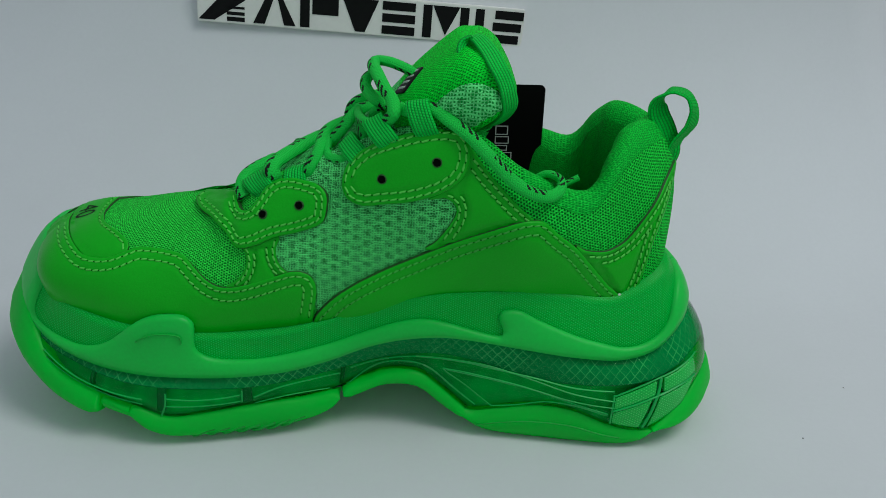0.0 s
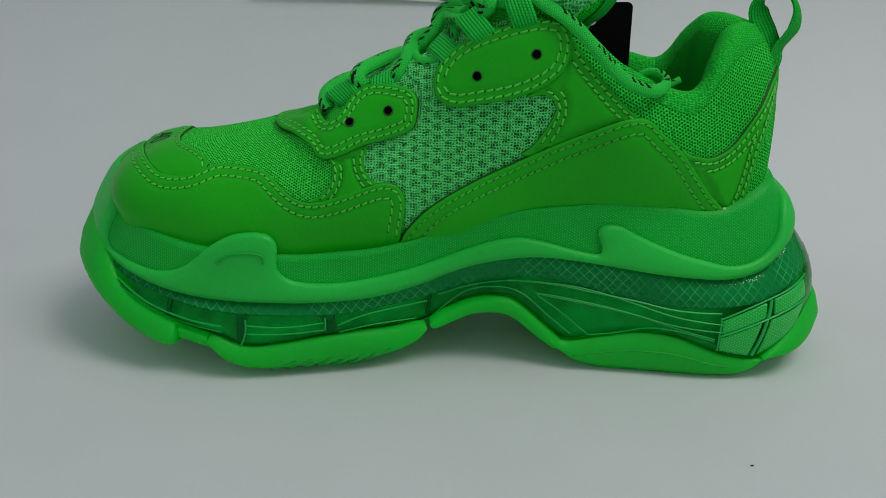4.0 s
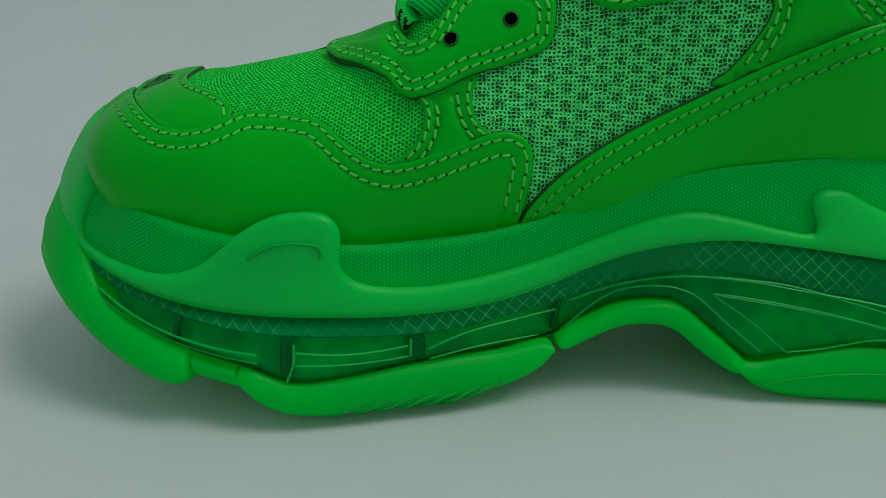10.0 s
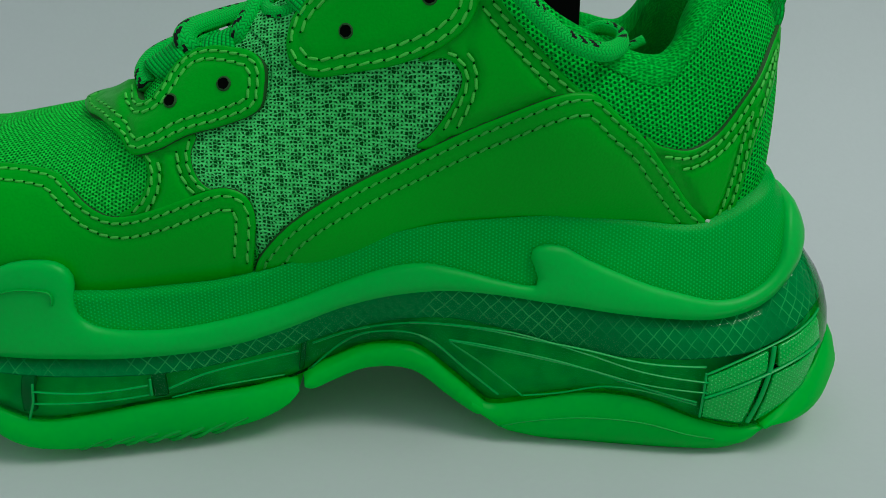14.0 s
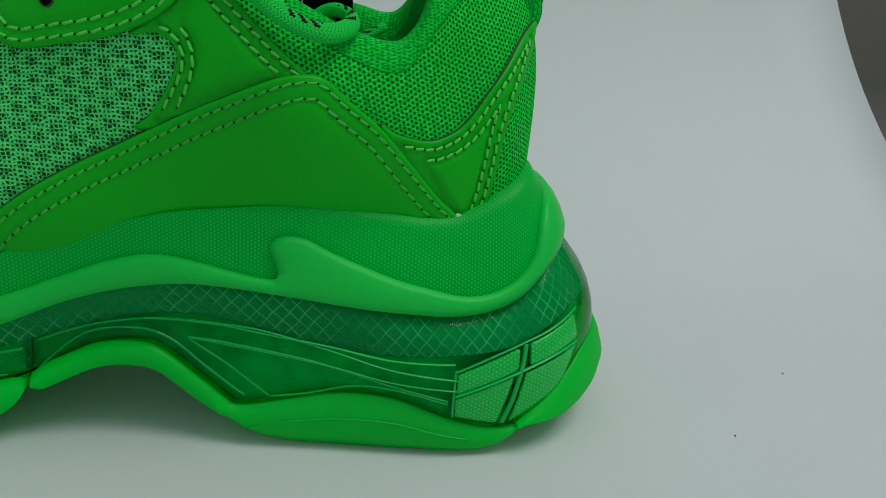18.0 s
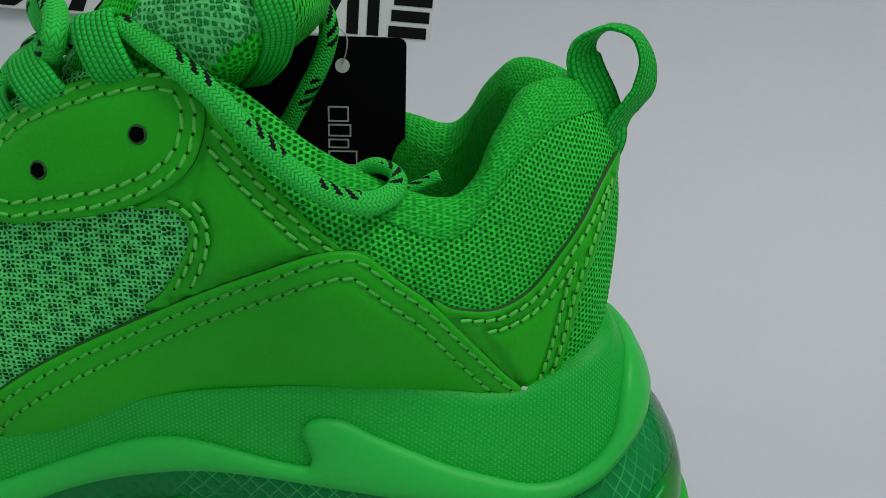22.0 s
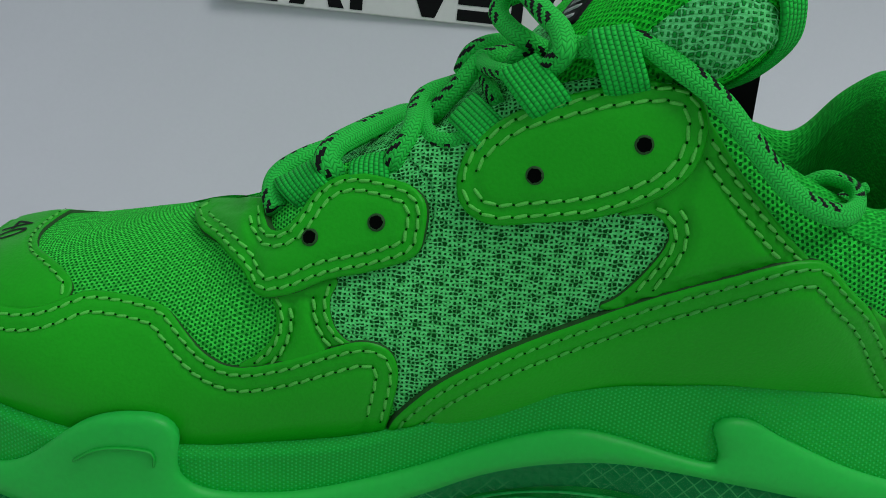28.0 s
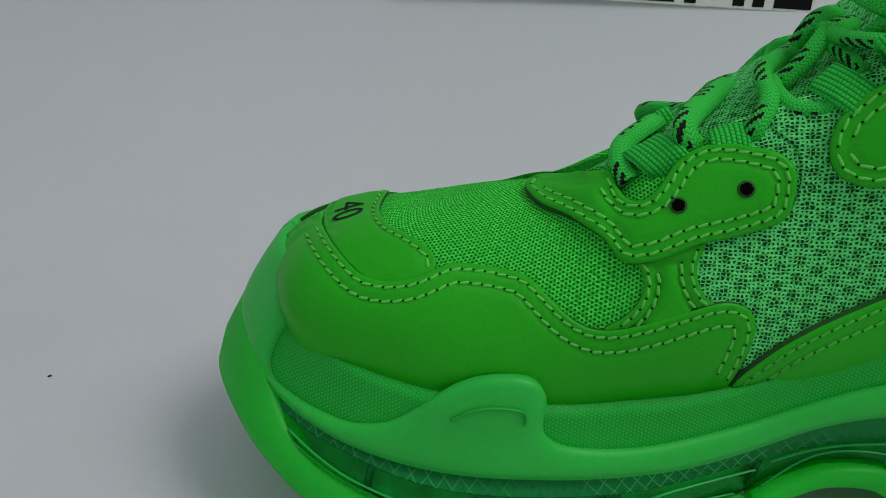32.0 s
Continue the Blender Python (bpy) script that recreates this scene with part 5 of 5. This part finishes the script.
tube("lace", smooth(knot, 7), 0.0048, 0.0038, LACE, shoe, "green braided lace bow loop", start=0.0165, up=(0, -1, .3))
side_run = [(-.0162, .2950, .1391), (-.0140, .2895, .1393), (-.0107, .2858, .1395), (-.0062, .2842, .1401)] + [(-.0020, .2826, .1416), (.0040, .2795, .1385), (.0120, .2770, .1335), (.0190, .2768, .1268), (.0280, .2780, .1180), (.0350, .2788, .1138), (.0415, .2805, .1122), (.0460, .2850, .1132), (.0465, .2895, .1155), (.0420, .2925, .1165), (.0370, .2935, .1130), (.0330, .2950, .1060)]
tube("lace", smooth(side_run, 7), 0.0047, 0.0031, LACE, shoe, "green braided lace end lying over the collar", start=0.020, up=(0, -1, .3))
far_run = [(.0120, .346, .1430), (.0190, .343, .1425), (.0240, .340, .1435), (.0268, .339, .1385), (.0250, .339, .1300), (.0200, .339, .1200), (.0140, .340, .1080), (.0100, .342, .0950)]
tube("lace", smooth(far_run, 7), 0.0052, 0.0038, LACE, shoe, "green braided lace hanging behind the tongue", start=0.002, up=(0, -1, 0))

# ---- collar seam, heel loop ----
loop = [(.0925, .1140), (.0945, .1200), (.0910, .1280), (.0862, .1350), (.0852, .1395), (.0880, .1430), (.0920, .1445), (.0980, .1430), (.1018, .1380), (.1022, .1320), (.0998, .1280), (.0970, .1245), (.0952, .1200), (.0930, .1140)]
ribbon("heel_loop", [(.0937 + (x - .0937) * .86, .3225, z - .001) for x, z in smooth(loop, 7)], smooth([(.95, .45, 0)] * 4 + [(.8, .7, 0), (.5, 1, 0), (.4, 1, 0), (.4, 1, 0), (.5, .9, 0)] + [(.7, .8, 0)] * 5, 7), 0.0100, 0.0014, DARK_TAPE, shoe, "green webbing pull loop")


def rim_seam():
    """The stitched groove that parts the fine collar rim from the padded mesh."""
    line = [Vector(GRID[i, ROWS_UP - 3]) for i in range(int(PER * 9.4), GRID.shape[0])]
    ob = tube("rim_seam", line, .0004, .0003, RIM, shoe, "thin seam along the collar rim", 6)
    mirrored(ob)


rim_seam()
tip = smooth([(.0400, .2960, .1050), (.0440, .2985, .1080), (.0500, .3000, .1105), (.0550, .3010, .1130)], 6)
tube("lace_tip", tip, .0026, .0022, LACE, shoe, "sealed end of the lace inside the collar", start=.010, up=(0, -1, 0))


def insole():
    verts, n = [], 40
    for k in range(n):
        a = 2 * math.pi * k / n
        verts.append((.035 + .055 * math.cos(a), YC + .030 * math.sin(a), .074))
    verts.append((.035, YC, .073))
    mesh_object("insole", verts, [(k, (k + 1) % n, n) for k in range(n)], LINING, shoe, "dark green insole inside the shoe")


insole()


def glue_residue():
    """Pale flecks of dried glue where the quarter, heel counter and midsole meet."""
    rnd = random.Random(5)
    verts, faces = [], []
    for k in range(22):
        p, n = SKIN(.0785 + rnd.uniform(-.0045, .0055), .2052 + rnd.uniform(-.0014, .0020))
        t = n.orthogonal().normalized()
        b = n.cross(t)
        base = len(verts)
        for a in range(6):
            q = 2 * math.pi * a / 6 + rnd.uniform(-.3, .3)
            w = rnd.uniform(.0004, .0011)
            verts.append(p + n * .0021 + t * (w * math.cos(q)) + b * (w * math.sin(q)))
        verts.append(p + n * .0027)
        faces += [(base + a, base + (a + 1) % 6, base + 6) for a in range(6)]
    mesh_object("glue_residue", verts, faces, GLUE, shoe, "pale dried glue at the heel seam")


GLUE = plain("dried_glue", (0.58, 0.72, 0.55), 0.7, 0.0, 900.0, 0.1)
glue_residue()

# ---- hang tag ----
def hang_tag():
    tag = empty("hang_tag", (0.022, .352, .110))
    tagged(tag, "black card hang tag with grey outlined print, tucked in the shoe", "tag")
    w, h, r = .0235, .0255, .0022
    line = []
    for cx, cz, a0 in ((w - r, h - r, 0), (-w + r, h - r, 90), (-w + r, -h - .016 + r, 180), (w - r, -h - .016 + r, 270)):
        line += [(cx + r * math.cos(radians(a0 + k * 22.5)), cz + r * math.sin(radians(a0 + k * 22.5))) for k in range(5)]
    n = len(line)
    verts = [(x, -.0004, z) for x, z in line] + [(x, .0004, z) for x, z in line]
    faces = [tuple(range(n)), tuple(range(n, 2 * n))] + [(k, (k + 1) % n, n + (k + 1) % n, n + k) for k in range(n)]
    mesh_object("card", verts, faces, BLACK_CARD, tag, "matt black card", flat=True)
    # white disc on the card imitating bright backdrop seen through the hole
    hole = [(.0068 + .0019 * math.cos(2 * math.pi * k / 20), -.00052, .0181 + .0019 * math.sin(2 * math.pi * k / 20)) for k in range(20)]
    mesh_object("hole_disc", hole, [tuple(range(20))], FOAM_BOARD, tag, "round white disc imitating the punched hole", flat=True)
    # outlined print running down the card, as plain bars
    z = .0075
    for k, (wd, ht) in enumerate(((.0056, .0042), (.0062, .0034), (.0056, .0026), (.0078, .0042), (.0074, .0028), (.0056, .0042))):
        x0, x1, z0, z1, b = .0028, .0028 + wd, z - ht, z, .00045
        v, f = [], []
        for i, (x, q) in enumerate(((x0, z0), (x1, z0), (x1, z1), (x0, z1))):
            v.append((x, -.00056, q))
            v.append((x + (b if x == x0 else -b), -.00056, q + (b if q == z0 else -b)))
        for i in range(4):
            j = (i + 1) % 4
            f.append((2 * i, 2 * j, 2 * j + 1, 2 * i + 1))
        mesh_object("print_bar", v, f, PRINT_GREY, tag, "", flat=True)
        z -= ht + .0006
    line = smooth([(.0068, -.0008, .0185), (.0080, -.002, .0225), (.0078, -.003, .0262), (.0040, -.006, .0290), (-.0040, -.010, .0300)], 6)
    tube("tag_line", line, .0004, .0004, CLEAR_LINE, tag, "clear nylon tag line", 6)
    tag.matrix_world = pose(.0225, .352, .1095, 0, 0, 3) @ pose(0, 0, 0, 0, -1.5, 0)


hang_tag()


# ---- sign ----
def sign():
    w, h, d = .2075, .0235, .006
    board = empty("sign_board")
    tagged(board, "narrow white foam board sign with black shapes, on the paper sweep", "sign")
    bm = bmesh.new()
    bmesh.ops.create_cube(bm, size=1)
    bmesh.ops.scale(bm, vec=(w, d, h), verts=bm.verts)
    bmesh.ops.bevel(bm, geom=bm.edges[:], offset=.0005, segments=2, affect="EDGES")
    me = bpy.data.meshes.new("board")
    bm.to_mesh(me)
    bm.free()
    me.materials.append(FOAM_BOARD)
    ob = new("board", me)
    ob.parent = board
    f = -d / 2 - .0003

    def shape(name, pts):
        n = len(pts)
        v = [(x, f, z) for x, z in pts] + [(x, f + .0006, z) for x, z in pts]
        return mesh_object(name, v, [tuple(range(n)), tuple(range(n, 2 * n))] + [(k, (k + 1) % n, n + (k + 1) % n, n + k) for k in range(n)], BLACK, board, flat=True)

    b, t = -h / 2 + .0016, h / 2 - .0016
    u = h - .0032

    def at(p, q):
        """A place on the board: p along its width, q up the printed height."""
        return (-w / 2 + p * w, b + q * u)

    shape("emblem", [at(.004, 0), at(.052, 0), at(.146, .66), at(.146, 1), at(.096, 1)])
    for k in range(3):
        z = k * .19
        shape("emblem_stripe", [at(.090, z), at(.144, z), at(.144, z + .13 - .03 * k), at(.090, z + .13 - .03 * k)])
    # seven plain black marks after the emblem
    block = lambda p0, p1, q0, q1: shape("mark", [at(p0, q0), at(p1, q0), at(p1, q1), at(p0, q1)])
    shape("mark", [at(.170, 0), at(.205, 0), at(.240, 1), at(.218, 1)])
    shape("mark", [at(.264, 0), at(.299, 0), at(.251, 1), at(.240, 1)])
    block(.313, .342, 0, 1)
    block(.350, .430, .42, 1)
    shape("mark", [at(.442, 1), at(.552, 1), at(.512, 0), at(.482, 0)])
    for q in (0, .37, .74):
        block(.564, .665, q, q + .26)
    block(.689, .716, 0, 1)
    block(.803, .830, 0, 1)
    shape("mark", [at(.718, 1), at(.801, 1), at(.760, .1)])
    block(.850, .877, 0, 1)
    for q, p in ((0, .90), (.37, .905), (.74, .91)):
        block(p, p + .088, q, q + .26)
    board.matrix_world = pose(-.0525, .5445, .1295, 0, 1.6, 1.2)


sign()
for x, y, size, turn in ((.0756, .227, .00055, 20), (.1670, .297, .0004, 70), (.203, .339, .00035, 110), (-.256, .355, .0006, 40)):
    crumb(x, y, size, turn)
